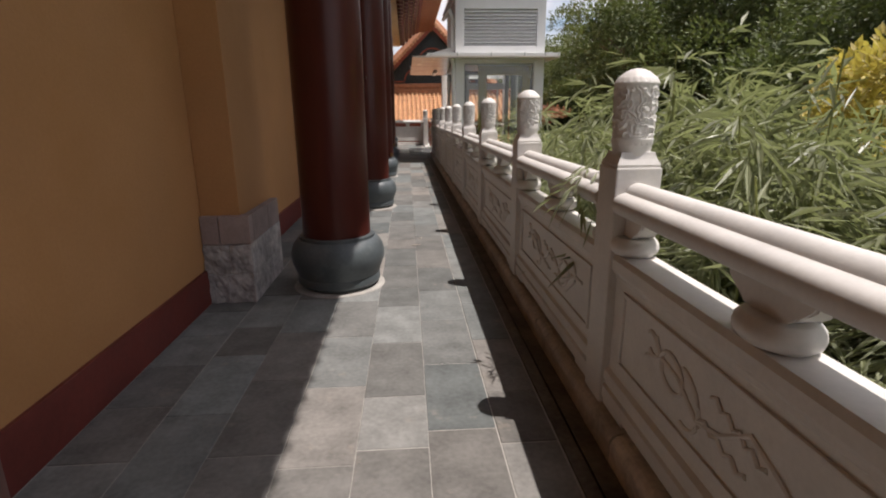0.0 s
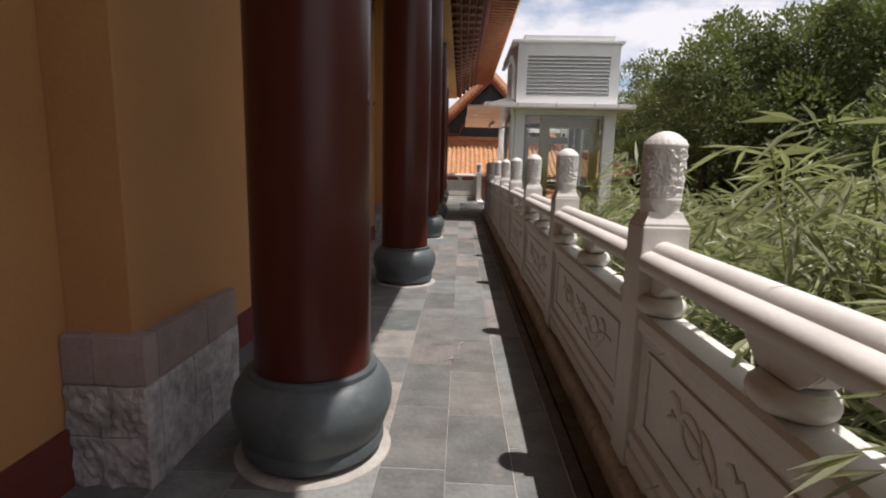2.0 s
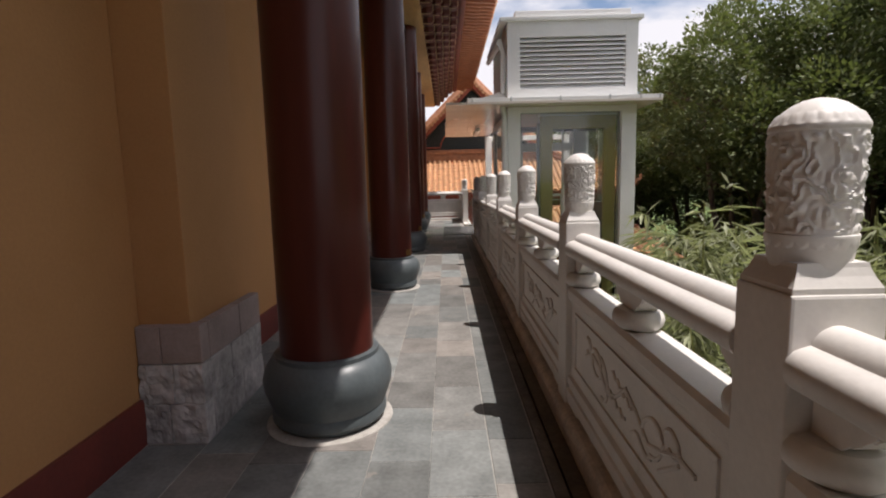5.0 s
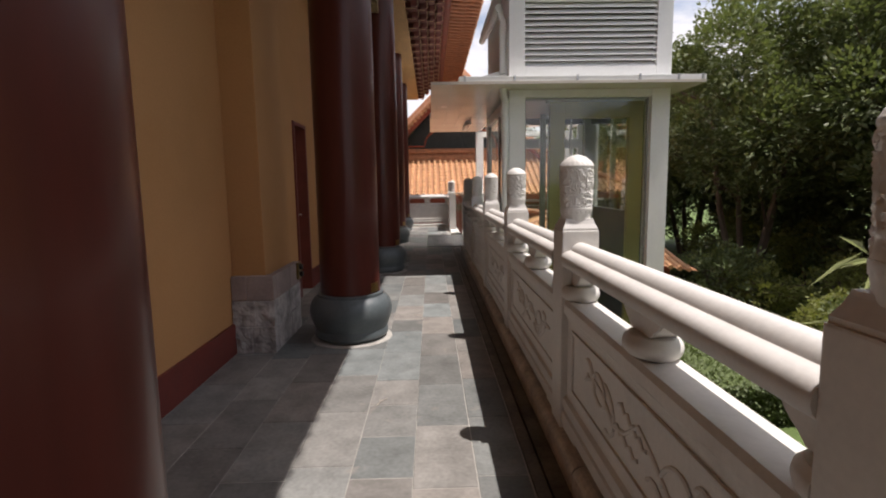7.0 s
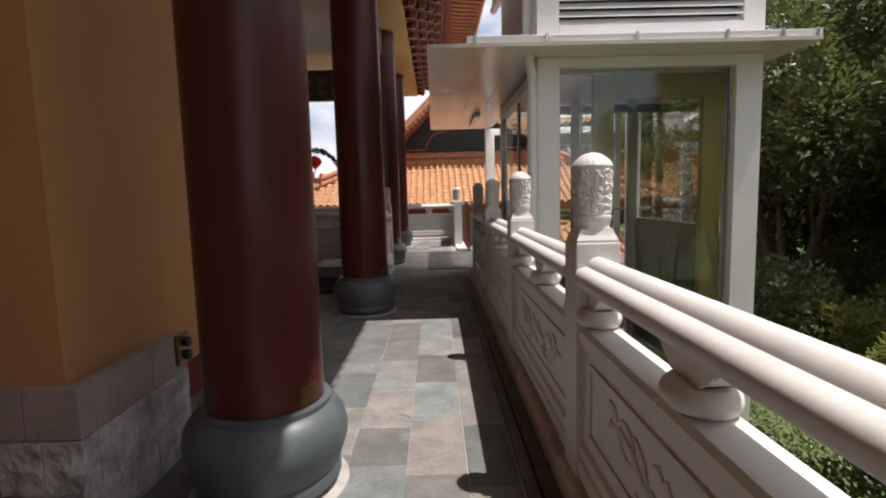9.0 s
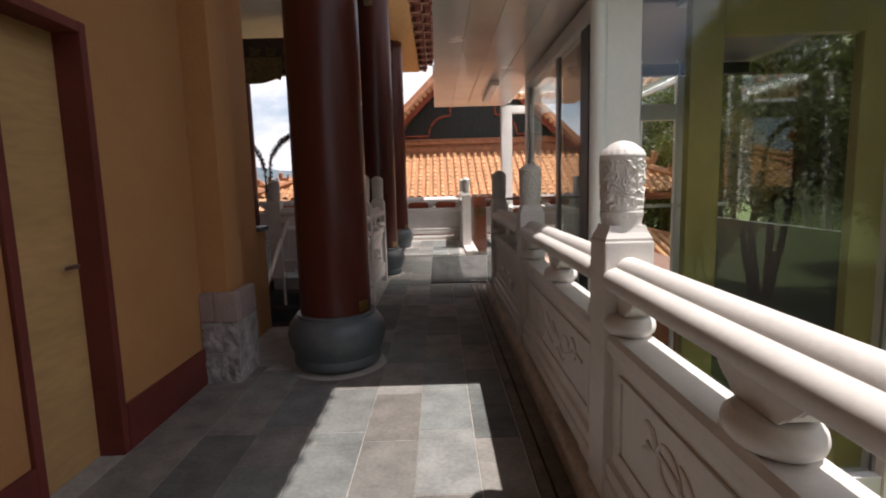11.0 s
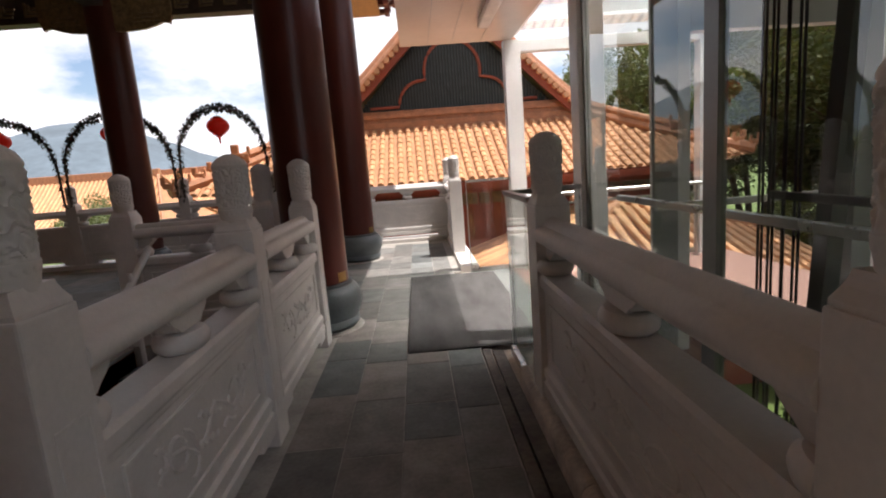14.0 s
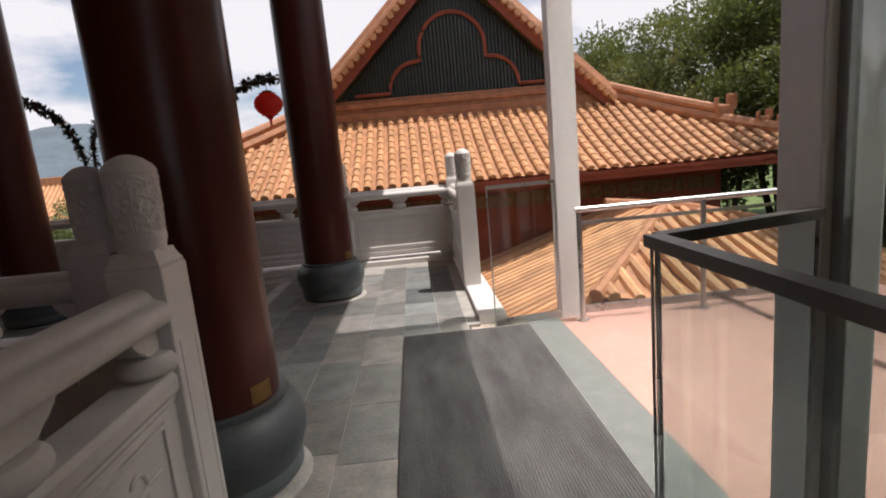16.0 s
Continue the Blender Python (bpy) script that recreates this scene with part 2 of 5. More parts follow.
def lathe(profile, n=40, bm=None, centre=(0, 0)):
    """Turns a profile of (radius, height) about the upright axis."""
    bm = bm or bmesh.new()
    rings = []
    for r, z in profile:
        rings.append([bm.verts.new((centre[0] + r * math.cos(2 * math.pi * i / n), centre[1] + r * math.sin(2 * math.pi * i / n), z)) for i in range(n)])
    for a, b in zip(rings, rings[1:]):
        for i in range(n):
            bm.faces.new((a[i], a[(i + 1) % n], b[(i + 1) % n], b[i]))
    bm.faces.new(rings[0][::-1])
    bm.faces.new(rings[-1])
    return bm


def extrude(outline, a, b, axis="y", bm=None):
    """Extrudes a closed outline from a to b along an axis; the outline gives the other two coordinates in order."""
    bm = bm or bmesh.new()
    def put(u, v, w):
        return (u, w, v) if axis == "y" else (w, u, v) if axis == "x" else (u, v, w)
    lo = [bm.verts.new(put(u, v, a)) for u, v in outline]
    hi = [bm.verts.new(put(u, v, b)) for u, v in outline]
    n = len(outline)
    for i in range(n):
        bm.faces.new((lo[i], lo[(i + 1) % n], hi[(i + 1) % n], hi[i]))
    bm.faces.new(lo[::-1])
    bm.faces.new(hi)
    return bm


def tube(points, radius, n=6, bm=None, taper=None):
    bm = bm or bmesh.new()
    pts = [Vector(p) for p in points]
    rings = []
    for i, p in enumerate(pts):
        d = (pts[min(i + 1, len(pts) - 1)] - pts[max(i - 1, 0)]).normalized()
        u = d.cross(Vector((0, 0, 1)) if abs(d.z) < 0.9 else Vector((1, 0, 0))).normalized()
        v = d.cross(u)
        r = radius if taper is None else radius + (taper - radius) * i / max(1, len(pts) - 1)
        rings.append([bm.verts.new(p + r * (math.cos(2 * math.pi * k / n) * u + math.sin(2 * math.pi * k / n) * v)) for k in range(n)])
    for a, b in zip(rings, rings[1:]):
        for k in range(n):
            bm.faces.new((a[k], a[(k + 1) % n], b[(k + 1) % n], b[k]))
    bm.faces.new(rings[0][::-1])
    bm.faces.new(rings[-1])
    return bm


def structure(name, bm, mat, label="", smooth=False):
    return tagged(part(name, bm, mat, None, label, smooth), kind="structure")


# ---- plan ----
BAY = 1.89                 # post to post
RAIL_X = 1.987             # middle of the balustrade
POST_Y = [-4.07, -2.24, -0.41, 1.42, 3.235, 5.117, 6.91, 8.755, 10.572, 12.403, 14.34, 16.34]
WALL_X = -0.38
COLUMNS = [(0.52, -3.9), (0.52, -0.34), (0.52, 3.38), (0.55, 6.93), (0.52, 10.70), (0.49, 14.25), (0.385, 18.20), (0.35, 21.55)]
PILASTER_Y = [-4.28, -0.64, 3.00, 6.64, 10.28]     # near edges
GROUND = -3.2
WELL = (-1.25, 0.33, 15.36, 18.1)   # stairwell: x from, to, y from, to

# ---- large structure ----
ground_bm = bmesh.new()
bmesh.ops.create_grid(ground_bm, x_segments=2, y_segments=2, size=3500)
ground = structure("ground", ground_bm, GRASS, "mown green lawn far below the terrace")
ground.location.z = GROUND

slab = bmesh.new()
for lo, hi in (((-0.6, -5, -0.5), (1.695, WELL[2], -0.003)), ((WELL[1], WELL[2], -0.5), (1.695, 20.1, -0.003)), ((-9, WELL[3], -0.5), (WELL[1], 23.4, -0.003)),
               ((-9, WELL[2], -0.5), (WELL[0], WELL[3], -0.003)), ((-9, 14.0, -0.5), (-0.6, WELL[2], -0.003)), ((WELL[1], 20.1, -0.5), (1.80, 23.4, -0.003))):
    box(slab, lo, hi)
floor = structure("floor", slab, GROUT, "grey slate tiled gallery floor with pale grout")
terrace_side = structure("terrace_wall", box(box(boxed((1.6, -5, GROUND), (2.15, 16.7, -0.12)), (1.6, 20.2, GROUND), (2.1, 23.4, -0.12)), (-9, 23.15, GROUND), (1.6, 23.4, -0.5)), RED_WALL, "red painted retaining wall under the gallery")

wall = bmesh.new()
box(wall, (WALL_X - 0.25, -5, 0), (WALL_X, 12.40, 5.0))
box(wall, (WALL_X - 0.25, 12.40, 2.14), (WALL_X, 13.00, 5.0))
box(wall, (WALL_X - 0.25, 13.00, 0), (WALL_X, 15.1, 5.0))
wall_west = structure("wall_west", wall, OCHRE, "ochre rendered gallery wall")
structure("wall_south", boxed((WALL_X - 0.25, -5.25, 0), (2.2, -5.0, 5.0)), OCHRE, "ochre rendered end wall")
# added beyond the view, keeps western sky light out of the pavilion
structure("wall_light_block", boxed((-9.25, 13.75, 0), (-9.002, 24.4, 5.0)), OCHRE, "unseen ochre wall added to block sky light from the west")
structure("wall_hall", boxed((-9, 13.75, 0), (WALL_X - 0.25, 14.0, 5.0)), OCHRE, "ochre rendered hall wall")
structure("wall_low", boxed((WALL_X - 0.2, 15.102, 0), (WALL_X, 15.34, 0.955), 0.008), OCHRE, "low ochre parapet wall beside the stair")
structure("sill", boxed((WALL_X - 0.24, 15.104, 0.955), (WALL_X + 0.03, 15.36, 1.0), 0.01), BASE_STONE, "dark stone sill on the parapet")

base = bmesh.new()
spans = [(y, y + 0.83) for y in PILASTER_Y] + [(12.40, 13.00), (13.90, 14.27)]
last_y = -5.0
for y0, y1 in spans:
    box(base, (WALL_X, last_y, 0), (WALL_X + 0.022, y0, 0.25), 0.004)
    last_y = y1
structure("baseboard", base, SKIRT_RED, "dark red painted skirting along the wall")

for k, (near, deep, out) in enumerate([(y, 0.83, 0.345) for y in PILASTER_Y] + [(13.90, 0.37, 0.26)]):
    pil = structure("pilaster", boxed((WALL_X, near + 0.05, 0.60), (WALL_X + out - 0.073, near + deep - 0.03, 5.0), 0.006), OCHRE, "ochre rendered wall pilaster")
    foot = structure("pilaster_base", boxed((WALL_X, near + 0.02, 0), (WALL_X + out - 0.02, near + deep - 0.02, 0.62)), GROUT, "grey stone clad foot of the pilaster")
    for row, (z0, z1) in enumerate(((0.0, 0.218), (0.222, 0.434), (0.438, 0.64))):
        # a split-faced block on the narrow front, dressed slabs along the side
        cut = WALL_X + (0.55 if row == 1 else 0.45 if row == 0 else 0.38) * out
        blocks = [(WALL_X + 0.005, cut - 0.002, near, near + 0.09), (cut + 0.002, WALL_X + out, near, near + 0.09)]
        steps = (0.092, deep) if deep < 0.5 else (0.092, 0.50, deep) if row != 1 else (0.092, 0.36, deep)
        for x0, x1, y0, y1 in blocks:
            bm = boxed((x0, y0, z0), (x1, y1, z1), 0.006)
            if row < 2:
                bmesh.ops.subdivide_edges(bm, edges=[e for e in bm.edges if e.calc_length() > 0.07], cuts=7, use_grid_fill=True)
                for v in bm.verts:
                    if v.co.y < near + 0.05:
                        q = v.co * 17 + Vector((0, 0, 3 * k))
                        v.co.y -= 0.016 * (0.4 + noise.noise(q)) + 0.008 * noise.noise(q * 2.7)
            part("stone", bm, DRESSED if row == 2 else SPLIT, foot)
        for y0, y1 in zip(steps, steps[1:]):
            bm = boxed((WALL_X + out - 0.06, near + y0 + 0.002, z0), (WALL_X + out, near + y1 - 0.002, z1), 0.006)
            if row < 2:
                bmesh.ops.subdivide_edges(bm, edges=[e for e in bm.edges if e.calc_length() > 0.1], cuts=5, use_grid_fill=True)
                for v in bm.verts:
                    v.co += v.normal * 0.006 * noise.noise(v.co * 12 + Vector((0, 0, 3 * k)))
            part("stone", bm, DRESSED if row == 2 else SPLIT, foot)

# doorway in the wall
door = structure("door_1", boxed((WALL_X - 0.16, 12.45, 0), (WALL_X - 0.11, 12.95, 2.09), 0.004), TAN_WOOD, "closed ochre painted door set back in the wall")
frame_bm = bmesh.new()
box(frame_bm, (WALL_X - 0.2, 12.402, 0), (WALL_X + 0.02, 12.45, 2.14), 0.004)
box(frame_bm, (WALL_X - 0.2, 12.95, 0), (WALL_X + 0.02, 12.998, 2.14), 0.004)
box(frame_bm, (WALL_X - 0.2, 12.45, 2.09), (WALL_X + 0.02, 12.95, 2.138), 0.004)
part("door_frame", frame_bm, SKIRT_RED, door, "dark red painted door frame")
part("handle", tube([(WALL_X - 0.11, 12.88, 1.0), (WALL_X - 0.06, 12.88, 1.0), (WALL_X - 0.06, 12.78, 1.0)], 0.01), STEEL, door)

# ceilings, beams and roof
structure("ceiling", boxed((WALL_X - 0.25, -5, 4.86), (0.5, 14.0, 4.94)), CEILING, "white gallery ceiling")
structure("ceiling_hall", boxed((-9, 14.0, 4.86), (0.5, 24.4, 4.94)), CEILING, "white pavilion ceiling")
beam = bmesh.new()
box(beam, (0.36, -5, 4.3), (0.88, 24.3, 4.86), 0.01)
structure("beam", beam, TAN_WOOD, "ochre painted eave beam over the columns")
structure("beam_carved", box(box(boxed((-9, 21.63, 3.76), (0.36, 21.87, 4.5), 0.01), (-3.07, 14.1, 3.9), (-2.83, 21.63, 4.5), 0.01), (-9, 14.0, 4.3), (0.36, 14.2, 4.8), 0.01), DARK_BEAM, "dark carved tie beam of the pavilion")
relief = bmesh.new()
for i in range(26):
    x = -8.8 + i * 0.345
    for j in range(2):
        z = 3.84 + 0.30 * j
        for q in range(3):
            box(relief, (x + 0.05 * q, 21.605, z + 0.05 * q), (x + 0.05 * q + 0.18 - 0.03 * q, 21.63, z + 0.05 * q + 0.03))
            box(relief, (x + 0.05 * q, 21.605, z + 0.05 * q), (x + 0.05 * q + 0.03, 21.63, z + 0.19 - 0.03 * q))
structure("trim", relief, CARVED, "fret carving along the tie beam")
structure("trim", boxed((-9, 21.59, 3.745), (0.13, 21.64, 3.80), 0.008), DARK_BEAM, "moulded lower edge of the tie beam")
for x in (-2.86, -6.2):         # carved cloud brackets where the tie beam meets its columns
    bm = bmesh.new()
    for side in (-1, 1):
        extrude([(x + side * u, z) for u, z in ((0.0, 4.1), (0.0, 3.57), (0.34, 3.57), (0.52, 3.585), (0.68, 3.625), (0.78, 3.66), (0.84, 3.65), (0.87, 3.63), (0.92, 3.76), (0.92, 4.1))], 21.585, 21.64, bm=bm)
        for q in range(3):
            box(bm, (x + side * 0.56 - 0.20 + 0.05 * q, 21.565, 3.68 + 0.055 * q), (x + side * 0.56 + 0.20 - 0.05 * q, 21.59, 3.70 + 0.055 * q))
    structure("trim", bm, CARVED, "carved cloud bracket under the tie beam")
roof_bm = extrude([(2.40, 5.12), (2.40, 5.2), (1.2, 5.75), (-1.5, 7.2), (-4, 8.8), (-9, 8.8), (-9, 4.95), (0.9, 4.95), (0.9, 5.1)], -5, 24.9)
structure("roof", roof_bm, ROOF_PAN, "orange tiled roof above the gallery")

# eave: brackets, rafters and tile ends
def bracket_set(at):
    """A stepped cluster of bracket arms and bearing blocks that carries the eave."""
    th = thing("eave_bracket", "dark red painted stepped timber bracket under the eave", "bracket", at, "brackets under the eave")
    for tier in range(4):
        x, z = 0.16 * tier, 0.15 * tier
        out = [(-0.1, 0.0), (0.12 + x, 0.0), (0.17 + x, 0.045), (0.17 + x, 0.10), (-0.1, 0.10)]
        part("arm", extrude([(u, v + z) for u, v in out], -0.045, 0.045), BRACKET, th)
        part("cross_arm", extrude([(-0.21, z + 0.05), (-0.15, z), (0.15, z), (0.21, z + 0.05), (0.21, z + 0.10), (-0.21, z + 0.10)], x - 0.045 + 0.1, x + 0.045 + 0.1, axis="x"), BRACKET, th)
        for dy in (-0.17, 0.0, 0.17):
            bm = extrude([(x + 0.045, z + 0.135), (x + 0.155, z + 0.135), (x + 0.155, z + 0.115), (x + 0.135, z + 0.10), (x + 0.065, z + 0.10), (x + 0.045, z + 0.115)], dy - 0.055, dy + 0.055)
            part("bearing_block", bm, BRACKET, th)
        part("edge_line", tube([(x - 0.05 + 0.0, -0.047, z), (x + 0.12, -0.047, z), (x + 0.17, -0.047, z + 0.045), (x + 0.17, -0.047, z + 0.15)], 0.012, 5), EDGE_PAINT, th, "pale painted edge")
    return th

first = bracket_set((0.92, -4.4, 4.36))
for i in range(1, 52):
    copy_thing(first, pose(0.92, -4.4 + 0.565 * i, 4.36))
structure("eave_board", boxed((0.88, -5, 4.95), (1.72, 24.8, 5.0)), BRACKET, "red painted boards behind the brackets")
structure("purlin", tube([(1.66, -5, 5.0), (1.66, 24.8, 5.0)], 0.08, 12), BRACKET, "red painted eave purlin", True)
rafters = thing("rafters", "close row of orange painted square eave rafters", "rafter")
rafter_me = None
for i in range(132):
    y = -4.9 + 0.225 * i
    if rafter_me is None:
        bm = bmesh.new()
        box(bm, (-0.22, -0.042, -0.05), (0.32, 0.042, 0.045), 0.008)
        box(bm, (-0.75, -0.05, -0.135), (0.02, 0.05, -0.052), 0.008)
        first_rafter = part("rafter", bm, RAFTER, rafters)
        rafter_me = first_rafter.data
        ob = first_rafter
    else:
        ob = new("rafter", rafter_me)
        ob.parent = rafters
    ob.matrix_basis = pose(2.04, y, 5.07, 0, 5, 0)
structure("fascia", boxed((2.33, -5, 5.03), (2.37, 24.9, 5.13), 0.005), RAFTER, "orange painted eave fascia")
drip = thing("eave_tiles", "orange glazed round tile ends along the eave", "roof tile")
tile_me = None
for i in range(157):
    if tile_me is None:
        bm = bmesh.new()
        bmesh.ops.create_cone(bm, cap_ends=True, segments=12, radius1=0.05, radius2=0.05, depth=0.5, matrix=Matrix.Rotation(radians(90 - 20), 4, "Y"))
        ob = part("tile_end", bm, ROOF_TILE, drip, smooth=True)
        tile_me = ob.data
    else:
        ob = new("tile_end", tile_me)
        ob.parent = drip
    ob.matrix_basis = pose(2.237, -4.9 + 0.19 * i, 5.27)


# ---- columns ----
def column(at):
    th = thing("column", "round dark red lacquered column on a dark stone drum base", "column", at, "columns of the gallery")
    part("shaft", lathe([(0.262, 0.40), (0.262, 2.4), (0.255, 4.35)], 48), SHAFT_RED, th, smooth=True)
    drum = part("base", lathe([(0.30, 0.02), (0.325, 0.05), (0.325, 0.09), (0.318, 0.105), (0.335, 0.15), (0.36, 0.22), (0.365, 0.275), (0.35, 0.335), (0.315, 0.385), (0.292, 0.395), (0.292, 0.418), (0.264, 0.422)], 56), BASE_STONE, th, "bulging dark grey stone drum", True)
    part("plinth_ring", lathe([(0.362, -0.005), (0.360, 0.004), (0.35, 0.009), (0.30, 0.011)], 56), GROUT, drum, "pale mortar ring", True)
    bm = bmesh.new()
    for s in (-1, 1):
        out = [(0.24, 4.32), (0.24, 3.86), (0.34, 3.84), (0.42, 3.92), (0.52, 3.93), (0.60, 4.03), (0.72, 4.06), (0.86, 4.19), (1.0, 4.22), (1.05, 4.32)]
        extrude([(s * u, v) for u, v in out], -0.05, 0.05, axis="x", bm=bm)
        for k in range(9):
            y, z = s * (0.32 + 0.07 * k), 4.23 - 0.03 * (k % 3)
            extrude([(y + 0.035 * math.cos(a * 0.785), z + 0.035 * math.sin(a * 0.785)) for a in range(8)], -0.065, 0.065, axis="x", bm=bm)
    part("bracket", bm, CARVED, th, "carved and gilded cloud bracket")
    return th

col = column((*COLUMNS[0], 0))
for x, y in COLUMNS[1:]:
    copy_thing(col, pose(x, y, 0))
for x, y in ((-2.95, 21.75), (-6.2, 21.75)):
    copy_thing(col, pose(x, y, 0, 0, 0, 90))


# ---- stone balustrades ----
HALF = 0.0915              # half the width of a post

def post_thing(at):
    """A square marble post with a carved round head."""
    slim = HALF / 0.105
    th = thing("balustrade_post", "white carved marble balustrade post with a rounded cylindrical head", "post", at, "posts of the balustrade")
    bm = boxed((-HALF, -HALF, 0.0), (HALF, HALF, 1.115), 0.007)
    shaft = part("post_shaft", bm, MARBLE, th)
    bm = bmesh.new()
    for a0, a1, z0, z1 in ((-0.06, -0.053, 0.2, 0.86), (0.053, 0.06, 0.2, 0.86), (-0.053, 0.053, 0.2, 0.208), (-0.053, 0.053, 0.852, 0.86)):
        box(bm, (HALF, a0, z0), (HALF + 0.0035, a1, z1))
    part("moulding", bm, MARBLE, shaft)
    bm = bmesh.new()
    rows = [(0.0985, 1.115), (0.0985, 1.126), (0.0965, 1.129), (0.086, 1.147), (0.0795, 1.163), (0.0775, 1.172)]
    rings = []
    for r, z in rows:
        rings.append([bm.verts.new((sx * r * slim, sy * r * slim, z)) for sx, sy in ((-1, -1), (1, -1), (1, 1), (-1, 1))])
    for a, b in zip(rings, rings[1:]):
        for i in range(4):
            bm.faces.new((a[i], a[(i + 1) % 4], b[(i + 1) % 4], b[i]))
    bm.faces.new(rings[0][::-1])
    bm.faces.new(rings[-1])
    part("pedestal", bm, MARBLE, th)
    # carved drum: clouds and a dragon's coils in relief
    prof = [(0.082, 1.158), (0.0825, 1.172), (0.0855, 1.188), (0.087, 1.196)]
    prof += [(0.087 + 0.0015 * i / 5, 1.197 + 0.003 * i) for i in range(6)]
    prof += [(0.091, 1.2145), (0.092, 1.219), (0.091, 1.2235), (0.088, 1.225)]
    prof += [(0.0885 + 0.005 * i / 44, 1.227 + 0.193 * i / 44) for i in range(45)]
    prof += [(0.0935, 1.4215), (0.0955, 1.4235), (0.0962, 1.429), (0.0950, 1.434), (0.0915, 1.436), (0.0885, 1.441), (0.0845, 1.447), (0.0800, 1.453), (0.0765, 1.457), (0.0745, 1.4565), (0.069, 1.462), (0.053, 1.473), (0.031, 1.482), (0.010, 1.486)]
    bm = lathe([(r * slim, z) for r, z in prof], 168)
    for v in bm.verts:
        r = math.hypot(v.co.x, v.co.y)
        a = math.atan2(v.co.y, v.co.x)
        z = v.co.z
        d = 0.0
        if 1.2275 < z < 1.4195:
            p = Vector((math.cos(a) * 0.09, math.sin(a) * 0.09, z))
            flow = noise.noise(p * 16) + 0.45 * noise.noise(p * 41 + Vector((5, 0, 0)))
            ridge = 1 - 2 * abs(math.sin(8.5 * flow + 40 * z + 3 * a))
            lump = noise.noise(p * 11 + Vector((0, 7, 0)))
            d = (0.0044 * ridge + 0.0020 * noise.noise(p * 80) + 0.0020 * lump) * max(0.0, min(1, (z - 1.227) / 0.012, (1.42 - z) / 0.010))
        elif 1.1965 < z < 1.2135:
            d = 0.0022 if 1.2125 - z < 0.0135 * abs(math.sin(10 * a)) ** 0.6 else 0.0
        elif 1.4355 < z < 1.4565:
            d = 0.0022 * abs(math.sin(10 * a)) ** 0.7
        elif z >= 1.46:
            d = 0.0010 * noise.noise(v.co * 60)
        if d and r > 1e-5:
            v.co.x += d * v.co.x / r
            v.co.y += d * v.co.y / r
    part("head", bm, MARBLE, th, "dragon-and-cloud carved head with a domed top", True)
    return th


def rail_outline():
    out = []
    for k in range(40):
        a = 2 * math.pi * k / 40 + 0.02
        d = Vector((math.cos(a), math.sin(a)))
        best = 0.03
        for cx, cz, r in ((0.0, 0.020, 0.052), (-0.058, -0.012, 0.043), (0.058, -0.012, 0.043), (0.0, -0.02, 0.04)):
            c = Vector((cx, cz))
            b = d.dot(c)
            q = b * b - c.length_squared + r * r
            if q >= 0:
                best = max(best, b + math.sqrt(q))
        out.append((best * d.x, 0.985 + best * d.y))
    return out


def cloud_vase(th, y, half=0):
    """The ring and the flared cloud that carry the rail; half: only the side towards -1 or +1."""
    ring = lathe([(0.05, 0.772), (0.082, 0.776), (0.098, 0.792), (0.102, 0.81), (0.098, 0.828), (0.082, 0.845), (0.05, 0.848)], 28)
    for v in ring.verts:
        v.co.y *= 1.15
        v.co.x *= 0.92
        if half:
            v.co.y = half * max(0.0, half * v.co.y)
        v.co.y += y
    bmesh.ops.remove_doubles(ring, verts=ring.verts, dist=0.0005)
    part("vase_ring", ring, MARBLE, th, smooth=True)
    side = [(0.062, 0.846), (0.075, 0.858), (0.105, 0.868), (0.118, 0.89), (0.15, 0.90), (0.162, 0.925), (0.165, 0.962)]
    if half:
        out = [(0, 0.846)] + side + [(0, 0.962)]
        out = [(y + half * u, v) for u, v in out]
    else:
        out = [(y + u, v) for u, v in side] + [(y - u, v) for u, v in side[::-1]]
    bm = extrude(out, -0.042, 0.042, axis="x")
    bmesh.ops.bevel(bm, geom=[e for e in bm.edges], offset=0.006, segments=2, affect="EDGES")
    part("cloud_bracket", bm, MARBLE, th)


